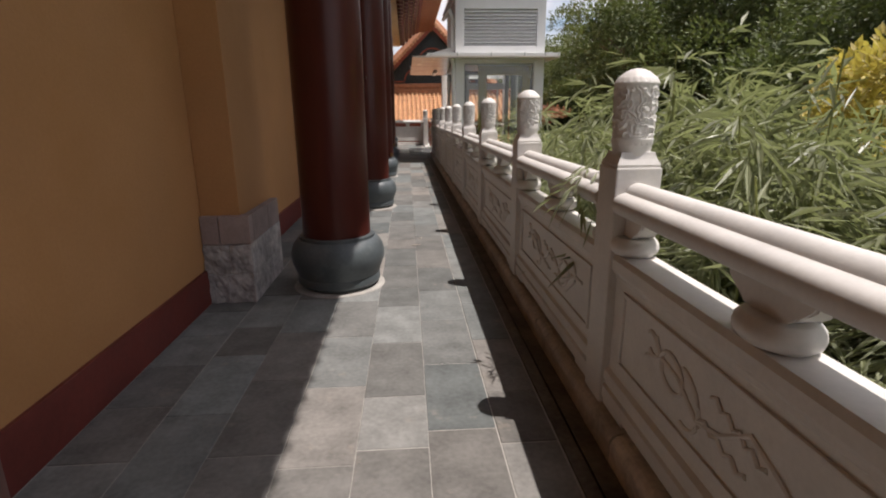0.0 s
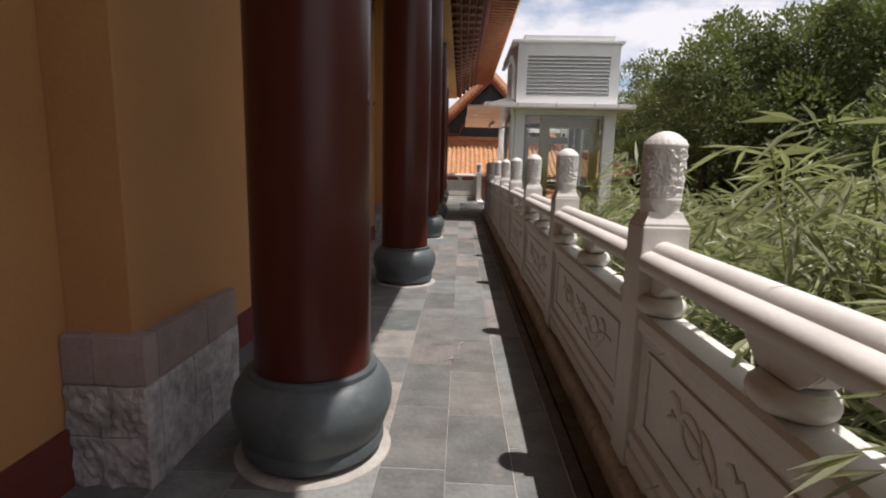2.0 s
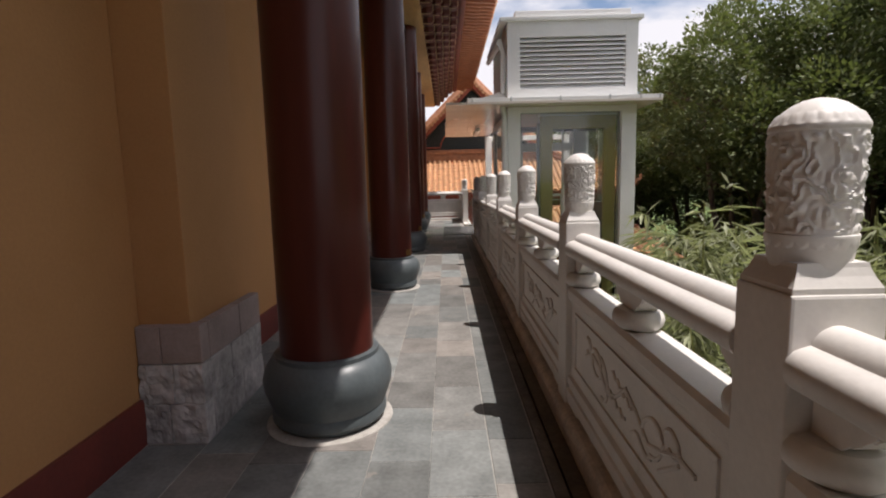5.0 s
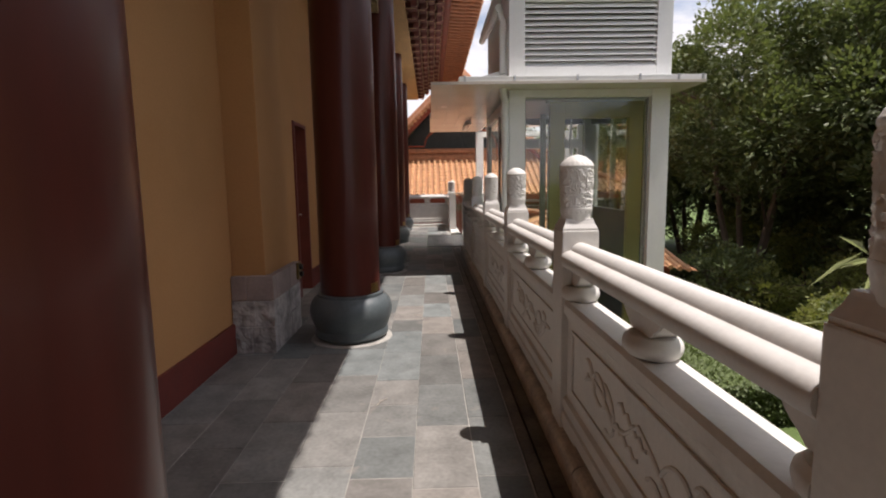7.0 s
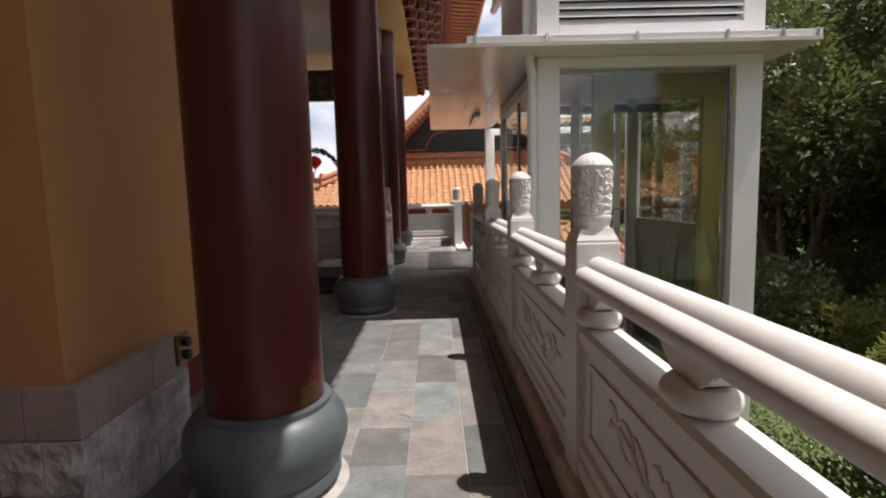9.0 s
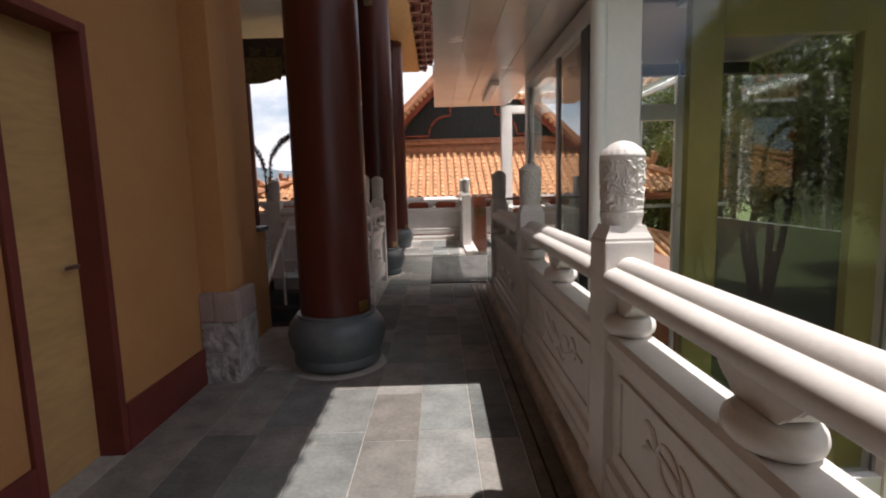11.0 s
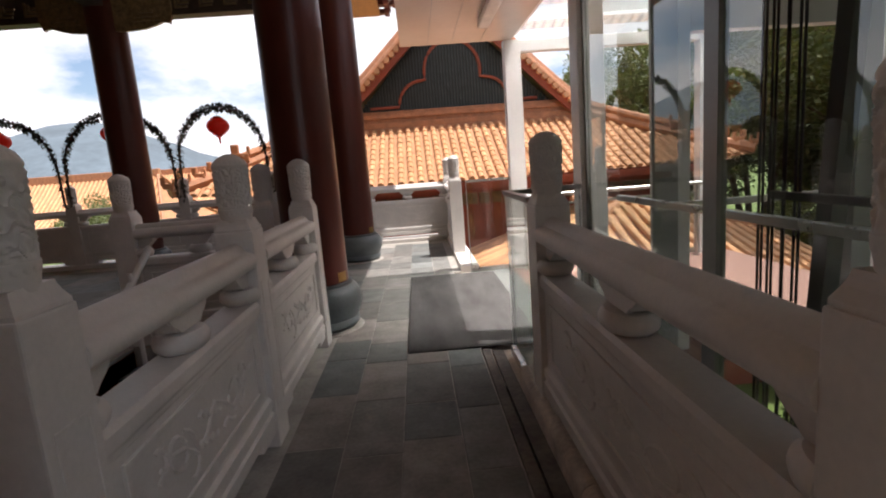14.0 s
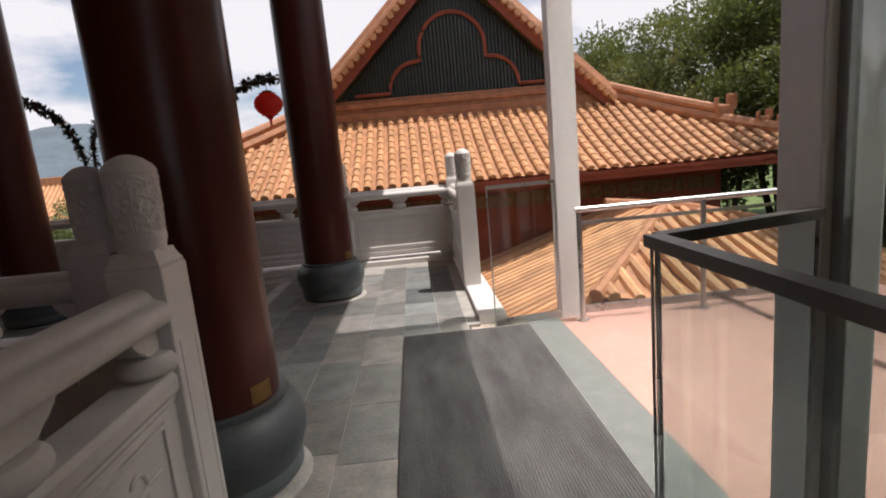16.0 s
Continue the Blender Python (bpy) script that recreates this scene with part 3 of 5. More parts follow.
def carving_lines(length):
    """Strokes of the flower relief on one face, as (along, up) points about the panel's middle."""
    k = length / 1.6
    strokes = []
    def oval(cx, cz, a, b, tilt, t0=0.0, t1=6.3):
        pts = []
        for i in range(15):
            t = t0 + (t1 - t0) * i / 14
            u, w = a * math.cos(t), b * math.sin(t)
            pts.append(((cx + u * math.cos(tilt) - w * math.sin(tilt)) * k, cz + u * math.sin(tilt) + w * math.cos(tilt)))
        strokes.append(pts)
    oval(0.33, 0.02, 0.075, 0.055, 0.5)
    oval(0.25, -0.02, 0.10, 0.075, 0.9, 0.6, 4.0)
    oval(-0.30, -0.01, 0.09, 0.065, -0.4, 0.0, 5.2)
    oval(-0.45, 0.05, 0.05, 0.035, 0.3, 0, 5.0)
    oval(0.46, 0.06, 0.045, 0.03, 0.8, 0, 4.6)
    strokes.append([((0.50 - 0.11 * i) * k, 0.05 * math.sin(i * 1.5) + 0.012 * math.sin(i * 4.1)) for i in range(11)])
    strokes.append([((0.12 - 0.026 * i) * k, 0.06 - 0.008 * i + (0.02 if i % 2 else 0)) for i in range(10)])
    strokes.append([((0.16 - 0.03 * i) * k, -0.04 - 0.006 * i + (0.02 if i % 2 else 0)) for i in range(8)])
    strokes.append([((0.44 - 0.012 * i) * k, 0.10 - 0.02 * i) for i in range(6)])
    strokes.append([((-0.12 - 0.03 * i) * k, -0.08 + 0.02 * math.sin(i)) for i in range(7)])
    strokes.append([((-0.36 - 0.02 * i) * k, -0.09 + 0.014 * i) for i in range(8)])
    return strokes


def panel_thing(at, length=BAY - 0.21, turn=0.0):
    """A bay of marble balustrade: carved slab, cloud vases and a triple-roll rail; it runs along its own y."""
    th = thing("balustrade", "white marble balustrade bay with a carved floral slab and rounded rail", "balustrade", at, "bays of the balustrade")
    th.rotation_euler.z = radians(turn)
    h = length / 2
    prof = [(0.082, 0.135), (0.082, 0.190), (0.070, 0.198), (0.070, 0.215), (0.078, 0.223), (0.078, 0.262), (0.060, 0.275), (0.056, 0.290),
            (0.056, 0.668), (0.062, 0.676), (0.062, 0.690), (0.074, 0.700), (0.080, 0.712), (0.080, 0.752), (0.068, 0.772)]
    out = prof + [(-u, v) for u, v in prof[::-1]]
    slab = part("slab", extrude(out, -h, h), MARBLE, th)
    for s in (-1, 1):
        bm = bmesh.new()
        e, z0, z1 = h - 0.09, 0.325, 0.640
        f0, f1 = sorted((s * 0.054, s * 0.066))
        for lo, hi in (((f0, -e, z1 - 0.018), (f1, e, z1)), ((f0, -e, z0), (f1, e, z0 + 0.018)), ((f0, -e, z0 + 0.018), (f1, -e + 0.018, z1 - 0.018)), ((f0, e - 0.018, z0 + 0.018), (f1, e, z1 - 0.018))):
            box(bm, lo, hi, 0.003)
        part("border_moulding", bm, MARBLE, slab)
        bm = bmesh.new()
        for pts in carving_lines(length):
            tube([(s * 0.057, s * -u, 0.483 + v) for u, v in pts], 0.0085, 6, bm)
        part("carving", bm, MARBLE, slab, smooth=True)
    part("rail", extrude(rail_outline(), -h, h), MARBLE, th, smooth=True)
    cloud_vase(th, 0.0)
    cloud_vase(th, -h, 1)
    cloud_vase(th, h, -1)
    for y0, y1 in ((-h, -h + 0.2), (h - 0.2, h)):
        part("foot", boxed((-0.075, y0, 0.08), (0.075, y1, 0.14), 0.005), MARBLE, th)
    return th

LEFT_X = 0.4285
post = post_thing((RAIL_X, POST_Y[0], 0.0))
for y in POST_Y[1:]:
    copy_thing(post, pose(RAIL_X, y, 0))
panel = panel_thing((RAIL_X, (POST_Y[0] + POST_Y[1]) / 2, 0))
for a, b in zip(POST_Y[1:], POST_Y[2:]):
    copy_thing(panel, pose(RAIL_X, (a + b) / 2, 0) @ Matrix.Diagonal((1, (b - a - 2 * HALF) / (BAY - 0.21), 1, 1)))
# beside the stair
for y in (14.833, 16.279, 17.725):
    copy_thing(post, pose(LEFT_X, y, 0))
short = panel_thing((LEFT_X, 17.002, 0), 1.446 - 2 * HALF)
copy_thing(short, pose(LEFT_X, 15.556, 0))
for x in (0.0, -1.18):
    copy_thing(post, pose(x, 18.2, 0))
copy_thing(short, pose(-0.59, 18.2, 0, 0, 0, 90) @ Matrix.Diagonal((1, 0.789, 1, 1)))
# end terrace
END_Y = 23.2
END_X = [1.90, 0.35, -1.25, -2.87, -4.85, -6.75]
copy_thing(post, pose(1.88, 21.32, 0))
copy_thing(panel, pose(1.89, 22.26, 0, 0, 0, -0.6) @ Matrix.Diagonal((1, (1.88 - 2 * HALF) / (BAY - 0.21), 1, 1)))
for x in END_X:
    copy_thing(post, pose(x, END_Y, 0))
for a, b in zip(END_X, END_X[1:]):
    copy_thing(panel, pose((a + b) / 2, END_Y, 0, 0, 0, 90) @ Matrix.Diagonal((1, (a - b - 2 * HALF) / (BAY - 0.21), 1, 1)))

kerb = structure("kerb", boxed((1.925, -5, -0.3), (2.26, 16.55, 0.075)), GROUT, "weathered stone kerb under the balustrade")
kerb_me = None
for i in range(18):
    y0 = -4.9 + 1.2 * i
    if y0 > 15.6:
        break
    if kerb_me is None:
        out = [(-0.145, -0.03), (-0.145, 0.055)] + [(-0.09 + 0.055 * math.cos(radians(a)), 0.055 + 0.05 * math.sin(radians(a))) for a in range(160, 80, -20)] + [(0.26, 0.103), (0.26, -0.03)]
        bm = extrude(out, 0, 1.188)
        bmesh.ops.subdivide_edges(bm, edges=[e for e in bm.edges if e.calc_length() > 1.0], cuts=9)
        for v in bm.verts:
            if v.co.x < -0.05:
                v.co.x += 0.006 * noise.noise(v.co * 6)
                v.co.z += 0.005 * noise.noise(v.co * 7 + Vector((3, 0, 0)))
        ob = part("kerb_stone", bm, KERB, kerb)
        kerb_me = ob.data
    else:
        ob = new("kerb_stone", kerb_me)
        ob.parent = kerb
    ob.matrix_basis = pose(2.0, y0, 0) if i % 2 else pose(2.0, y0 + 1.188, 0) @ Matrix.Diagonal((1, -1, 1, 1))
# real drain channel; its dark tone includes the shadow by the kerb
structure("gutter", box(boxed((1.70, -5, -0.06), (1.76, 17.3, -0.004), 0.003), (1.775, -5, -0.06), (1.855, 17.3, -0.018)), GUTTER, "narrow weathered drain strip beside the floor tiles, coloured dark for shadow")
structure("kerb_end", box(boxed((1.80, 20.16, -0.3), (2.04, 23.45, 0.05), 0.012), (-8, 23.04, -0.3), (1.80, 23.45, 0.07), 0.012), MARBLE, "pale stone kerb round the end terrace")

# ---- glass lift tower ----
LX0, LX1, LY0, LY1 = 2.46, 4.92, 14.06, 17.55
UY1 = 16.9                # rear of the machine room
lift = thing("lift_tower", "white steel and glass lift tower with a louvred top", "lift tower", (0, 0, 0))
for name, lo, hi in (("corner_post", (LX0, LY0, GROUND), (LX0 + 0.245, LY0 + 0.25, 2.76)), ("corner_post", (LX1 - 0.285, LY0, GROUND), (LX1, LY0 + 0.25, 2.76)),
                     ("corner_post", (LX0 + 0.04, LY1 - 0.18, GROUND), (LX0 + 0.24, LY1, 2.76)), ("corner_post", (LX1 - 0.2, LY1 - 0.2, GROUND), (LX1, LY1, 2.72)),
                     ("transom", (LX0 + 0.245, LY0 + 0.01, 2.65), (LX1 - 0.285, LY0 + 0.2, 2.76)), ("transom", (LX0 + 0.245, LY0 + 0.02, -1.15), (LX1 - 0.285, LY0 + 0.2, -0.97)),
                     ("transom", (LX0 + 0.245, LY0 + 0.02, GROUND), (LX1 - 0.285, LY0 + 0.2, GROUND + 0.3)), ("transom", (LX0 + 0.02, LY0 + 0.25, -0.3), (LX0 + 0.16, LY1 - 0.18, -0.12)),
                     ("transom", (LX0 + 0.02, LY0 + 0.25, 2.58), (LX0 + 0.16, LY1 - 0.18, 2.72)), ("transom", (LX1 - 0.16, LY0 + 0.25, -0.3), (LX1 - 0.02, LY1 - 0.2, -0.12))):
    part(name, boxed(lo, hi, 0.008), WHITE_METAL, lift)
for lo, hi in (((LX0 + 0.245, LY0 + 0.10, -0.97), (LX1 - 0.285, LY0 + 0.112, 2.66)), ((LX0 + 0.245, LY0 + 0.10, GROUND + 0.3), (LX1 - 0.285, LY0 + 0.112, -1.15)),
               ((LX0 + 0.085, LY0 + 0.25, -0.12), (LX0 + 0.097, LY1 - 0.18, 2.58)), ((LX1 - 0.097, LY0 + 0.25, -0.12), (LX1 - 0.085, LY1 - 0.2, 2.72)),
               ((LX0 + 0.085, LY0 + 0.25, GROUND), (LX0 + 0.097, LY1 - 0.18, -0.3))):
    ob = part("glass_pane", boxed(lo, hi), GLASS_DARK, lift, "faintly tinted reflecting glass")
    ob.visible_shadow = False
for lo, hi in (((LX0 + 0.245, LY0 + 0.09, -0.97), (LX0 + 0.27, LY0 + 0.125, 2.65)), ((LX1 - 0.31, LY0 + 0.09, -0.97), (LX1 - 0.285, LY0 + 0.125, 2.65)), ((LX0 + 0.27, LY0 + 0.09, 2.625), (LX1 - 0.31, LY0 + 0.125, 2.65)),
               ((LX0 + 0.075, LY0 + 0.25, -0.12), (LX0 + 0.11, LY0 + 0.29, 2.58)), ((LX0 + 0.075, LY1 - 0.22, -0.12), (LX0 + 0.11, LY1 - 0.18, 2.58)),
               ((LX0 + 0.07, 15.75, -0.12), (LX0 + 0.12, 15.85, 2.58))):
    part("gasket", boxed(lo, hi), GREY_FRAME, lift)
# inside of the shaft
for lo, hi, m, nm in (((3.21, 14.09, GROUND), (3.445, 14.18, 2.60), OLIVE, "guide_frame"), ((4.45, 14.09, GROUND), (4.67, 14.18, 2.60), OLIVE, "guide_frame"), ((3.445, 14.09, 2.35), (4.45, 14.18, 2.60), OLIVE, "guide_frame"), ((3.19, 14.08, 2.60), (4.69, 14.3, 2.64), WHITE_METAL, "frame_head"),
                      ((4.70, 17.02, GROUND), (4.88, 17.06, 2.7), GREY_FRAME, "rear_panel"), ((3.02, 17.02, GROUND), (3.2, 17.06, 2.7), GREY_FRAME, "rear_panel"),
                      ((3.46, 15.9, GROUND), (3.56, 16.0, 2.7), GREY_FRAME, "guide_rail"), ((4.3, 15.9, GROUND), (4.42, 16.0, 2.7), GREY_FRAME, "guide_rail"), ((3.66, 16.2, GROUND), (3.70, 16.24, 2.7), WHITE_METAL, "guide_rail"), ((4.1, 16.2, GROUND), (4.14, 16.24, 2.7), WHITE_METAL, "guide_rail"),
                      ((3.2, 17.05, -0.1), (3.3, 17.15, 2.7), WHITE_METAL, "door_jamb"), ((4.5, 17.05, -0.1), (4.6, 17.15, 2.7), WHITE_METAL, "door_jamb"), ((3.3, 17.05, 2.1), (4.5, 17.15, 2.3), WHITE_METAL, "door_head"),
                      ((4.84, 14.5, GROUND), (4.88, 17.0, 0.85), DARK_GREY, "side_panel"), ((LX0 + 0.06, 14.68, -0.12), (LX0 + 0.15, 14.91, 2.58), DARK_GREY, "mullion"), ((2.8, 16.5, 1.0), (4.9, 16.54, 1.04), STEEL, "cross_bar"), ((2.8, 14.7, 1.02), (2.84, 17.1, 1.06), STEEL, "cross_bar"), ((2.77, 14.35, 2.66), (4.9, 17.0, 2.72), GREY_FRAME, "shaft_roof"),
                      ((2.9, 16.2, 2.5), (4.9, 16.32, 2.62), DARK_GREY, "beam")):
    dx, dy = (0.0, 0.0) if nm == "mullion" else (-0.09, 0.13)
    part(nm, boxed((lo[0] + dx, lo[1] + dy, lo[2]), (hi[0] + dx, hi[1] + dy, hi[2]), 0.005), m, lift)
for k in range(8):
    y = 15.56 + 0.034 * k + 0.006 * (k % 3)
    part("cable", tube([(2.74 + 0.012 * (k % 2), y, GROUND), (2.74 + 0.012 * (k % 2), y, 2.7)], 0.0055, 6), BLACK, lift)
part("strut", extrude([(15.36, 2.7), (15.43, 2.7), (15.62, 0.2), (15.62, -1.4), (15.55, -1.4), (15.55, 0.2)], 2.80, 2.86, axis="x"), DARK_GREY, lift, "slanted dark steel strut")
part("cross_bar", boxed((2.70, 14.95, 1.13), (2.73, 15.68, 1.16), 0.003), DARK_GREY, lift)
part("pit_floor", boxed((LX0 + 0.25, LY0 + 0.21, -1.5), (LX1 - 0.2, LY1 - 0.2, -1.16)), CONCRETE, lift, "pale concrete pit floor")
# canopy and machine room
canopy = bmesh.new()
box(canopy, (1.68, 13.64, 2.80), (LX1 + 0.32, 17.22, 2.875), 0.01)
part("canopy", canopy, WHITE_METAL, lift, "thin white canopy edge")
part("soffit", boxed((1.28, 13.62, 2.762), (LX1 + 0.31, 17.22, 2.80)), SOFFIT, lift, "glossy cream panelled soffit")
part("soffit", boxed((1.26, 17.222, 2.762), (2.58, 20.06, 2.80)), SOFFIT, lift)
part("canopy", boxed((1.26, 17.222, 2.80), (2.58, 20.08, 2.875), 0.01), WHITE_METAL, lift)
for x in (2.582, 4.95):
    part("roof_bar", boxed((x, 17.222, 2.80), (x + 0.06, 20.08, 2.87), 0.004), WHITE_METAL, lift)
ob = part("roof_glass", boxed((2.584, 17.222, 2.876), (5.10, 20.1, 2.888)), GLASS, lift, "clear glass roof over the landing")
ob.visible_shadow = False
for x in (1.58, 1.86, 2.2):
    part("soffit_joint", boxed((x, 13.63, 2.758), (x + 0.006, 20.05, 2.763)), GREY_FRAME, lift)
bm = extrude([(1.68, 2.875), (1.68, 2.90), (LX0 - 0.1, 3.10), (LX0 + 0.3, 3.10), (LX0 + 0.3, 2.875)], LY0 + 0.3, UY1)
part("canopy_roof", bm, WHITE_METAL, lift)
for x in (1.75, LX0, LX0 + 0.9, LX0 + 1.8, LX1 - 0.1, LX1 + 0.25):
    part("flashing", boxed((x, 13.625, 2.79), (x + 0.03, 13.645, 2.885)), STEEL, lift)
UZ0, UZ1 = 2.875, 4.315
for lo, hi in (((LX0, LY0, UZ0), (LX0 + 0.24, LY0 + 0.12, UZ1)), ((LX1 - 0.23, LY0, UZ0), (LX1, LY0 + 0.12, UZ1)), ((LX0 + 0.24, LY0, UZ0), (LX1 - 0.23, LY0 + 0.12, 3.09)), ((LX0 + 0.24, LY0, 4.03), (LX1 - 0.23, LY0 + 0.12, UZ1))):
    part("panel_frame", boxed(lo, hi, 0.006), WHITE_METAL, lift)
for lo, hi in (((LX0, LY0 + 0.12, UZ0), (LX0 + 0.1, UY1, UZ1)), ((LX1 - 0.1, LY0 + 0.12, UZ0), (LX1, UY1, UZ1))):
    part("side_panel", boxed(lo, hi, 0.006), WHITE_METAL, lift)
part("rear_panel", boxed((LX0 + 0.1, UY1 - 0.1, UZ0), (LX1 - 0.1, UY1 + 0.02, UZ1), 0.006), WHITE_METAL, lift)
# black sheet that stands in for the dark interior between the slats
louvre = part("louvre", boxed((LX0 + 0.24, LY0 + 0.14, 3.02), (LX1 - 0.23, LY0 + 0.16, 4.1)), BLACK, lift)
n_slat = 11
for i in range(n_slat):
    z = 3.09 + i * (0.935 / n_slat)
    bm = extrude([(LY0 + 0.11, z + 0.075), (LY0 + 0.02, z), (LY0 + 0.012, z + 0.01), (LY0 + 0.095, z + 0.085)], LX0 + 0.24, LX1 - 0.23, axis="x")
    part("louvre_slat", bm, WHITE_METAL, louvre, "white metal slat")
part("tower_roof", box(boxed((LX0 - 0.14, LY0 - 0.06, UZ1), (LX1 + 0.08, UY1 + 0.08, UZ1 + 0.07), 0.01), (LX0 + 0.15, LY0 + 0.02, UZ1 + 0.05), (LX1 - 0.14, UY1 - 0.1, UZ1 + 0.20), 0.02), WHITE_METAL, lift)
part("vent_cap", lathe([(0.34, UZ1 + 0.18), (0.34, UZ1 + 0.26), (0.28, UZ1 + 0.36), (0.1, UZ1 + 0.38)], 20, centre=(3.9, 15.2)), WHITE_METAL, lift, smooth=True)
part("downpipe", tube([(2.36, 14.0, 2.77), (2.365, 14.0, 2.67), (2.39, 14.0, 2.59), (2.39, 14.0, 1.2), (2.39, 14.0, GROUND)], 0.055, 14), WHITE_METAL, lift, "round white downpipe", True)
part("gutter_pipe", tube([(LX0 - 0.05, LY0 + 0.3, 3.05), (LX0 - 0.05, LY0 + 0.3, 3.8), (LX0 - 0.12, LY0 + 0.2, 4.0), (LX0 - 0.12, UY1, 4.22)], 0.06, 10), WHITE_METAL, lift, smooth=True)
part("canopy_post", boxed((2.486, 20.044, -0.02), (2.686, 20.19, 2.76), 0.006), WHITE_METAL, lift)
part("canopy_post", boxed((4.90, 20.044, -0.02), (5.10, 20.19, 2.76), 0.006), WHITE_METAL, lift)
part("header", boxed((2.686, 20.05, 2.62), (4.90, 20.18, 2.755), 0.006), WHITE_METAL, lift)
lampo = thing("ceiling_light", "long slim white batten light under the canopy soffit", "ceiling light", (2.12, 18.42, 2.762))
part("lamp_base", boxed((-0.05, -0.70, -0.03), (0.05, 0.70, 0)), WHITE_METAL, lampo)
part("diffuser", boxed((-0.06, -0.72, -0.08), (0.06, 0.72, -0.03), 0.025), LAMP_GLOW, lampo)

# landing of the lift
structure("landing_floor", boxed((2.46, LY1 - 0.3, -0.25), (5.3, 20.22, -0.012)), PINK_FLOOR, "salmon pink painted landing floor")
structure("landing_edge", boxed((1.72, 16.72, -0.4), (2.46, 20.16, -0.03)), KERB, "stone edge of the landing")
grate = structure("drain_grating", boxed((2.185, 17.25, -0.03), (2.455, 20.1, -0.009)), DARK_GREY, "grey green ribbed drain grating along the landing")
bm = bmesh.new()
for i in range(22):
    box(bm, (2.188 + i * 0.0121, 17.25, -0.009), (2.1965 + i * 0.0121, 20.1, -0.005))
part("grating_bars", bm, MESH_GREY, grate)
carpet = thing("door_mat", "long charcoal ribbed entrance mat lying on the slate floor", "mat", (0, 0, 0))
bm = bmesh.new()
box(bm, (1.155, 17.33, 0.0), (2.18, 19.93, 0.012), 0.005)
part("mat_body", bm, MAT_GREY, carpet)
bm = bmesh.new()
for i in range(66):
    box(bm, (1.167 + i * 0.015, 17.35, 0.012), (1.174 + i * 0.015, 19.91, 0.0145))
part("mat_ribs", bm, MAT_GREY, carpet)


def glass_barrier(p, q, top, label, cap_mat, cap=0.022, ends=True):
    """A glass guard from p to q with a metal cap rail, end stiles and a base channel."""
    th = thing("glass_barrier", label, "glass barrier", (0, 0, 0), "glass guards of the landing")
    p, q = Vector(p), Vector(q)
    d = (q - p).normalized()
    s = Vector((-d.y, d.x, 0))
    def bar(a, b, z0, z1, half, mat, name, lab=""):
        bm = bmesh.new()
        lo = [bm.verts.new(v) for v in (a - s * half, b - s * half, b + s * half, a + s * half)]
        for v, z in [(v, z0) for v in lo]:
            v.co.z = z
        hi = [bm.verts.new((v.co.x, v.co.y, z1)) for v in lo]
        bm.faces.new(lo[::-1])
        bm.faces.new(hi)
        for i in range(4):
            bm.faces.new((lo[i], lo[(i + 1) % 4], hi[(i + 1) % 4], hi[i]))
        return part(name, bm, mat, th, lab)
    bar(p, q, top - 0.03, top, cap, cap_mat, "cap_rail")
    bar(p, q, -0.015, 0.05, 0.02, STEEL, "base_channel")
    g = bar(p + d * 0.008, q - d * 0.008, 0.05, top - 0.03, 0.005, GLASS, "glass_panel", "clear faintly green glass")
    g.visible_shadow = False
    if ends:
        bar(p, p + d * 0.008, 0.05, top - 0.03, 0.006, STEEL, "end_stile")
        bar(q - d * 0.008, q, 0.05, top - 0.03, 0.006, STEEL, "end_stile")
    return th

glass_barrier((1.915, 16.42, 0), (1.92, 17.19, 0), 1.153, "low clear glass guard with a dark bronze cap rail", DARK_METAL)
glass_barrier((1.944, 17.205, 0), (2.485, 17.36, 0), 1.15, "short clear glass guard beside the lift corner", DARK_METAL)
glass_barrier((1.915, 20.0, 0), (2.482, 20.06, 0), 1.15, "clear glass guard between stone post and canopy post", STEEL, 0.008)
glass_barrier((2.69, 20.13, 0), (4.89, 20.13, 0), 0.78, "clear glass guard along the landing", STEEL, 0.01)
handrail = thing("handrail", "round brushed steel handrail on slim posts", "handrail", (0, 0, 0))
part("rail", tube([(2.60, 19.935, 0.90), (4.89, 19.935, 0.90)], 0.024, 14), STEEL, handrail, smooth=True)
for x in (2.63, 3.65, 4.80):
    part("post", tube([(x, 19.935, -0.01), (x, 19.935, 0.88)], 0.021, 12), STEEL, handrail, smooth=True)
    part("flange", lathe([(0.045, -0.012), (0.045, -0.002), (0.022, 0.0)], 16, centre=(x, 19.935)), STEEL, handrail)


# ---- stairwell ----
stairs = structure("stairs", boxed((WELL[0], WELL[2] - 0.4, GROUND), (WELL[1], WELL[2], -0.5)), BASE_STONE, "dark stone stair going down beside the gallery")
for i in range(12):
    y = WELL[3] - 0.26 * i
    part("step", boxed((WELL[0], y - 0.29, -0.175 * (i + 1) - 0.3), (WELL[1], y, -0.175 * (i + 1)), 0.008), BASE_STONE, stairs)
structure("wall_stair", box(boxed((WELL[0] - 0.2, WELL[2], GROUND), (WELL[0], WELL[3], -0.03)), (WELL[1], WELL[2], GROUND), (WELL[1] + 0.1, WELL[3], -0.5)), RED_WALL, "red painted stairwell wall")
sh = thing("stair_handrail", "pale painted sloping stair handrail", "handrail", (0, 0, 0))
part("rail", tube([(-1.0, 18.15, 0.85), (-1.0, 15.6, -0.9)], 0.03, 10), WHITE_METAL, sh, smooth=True)
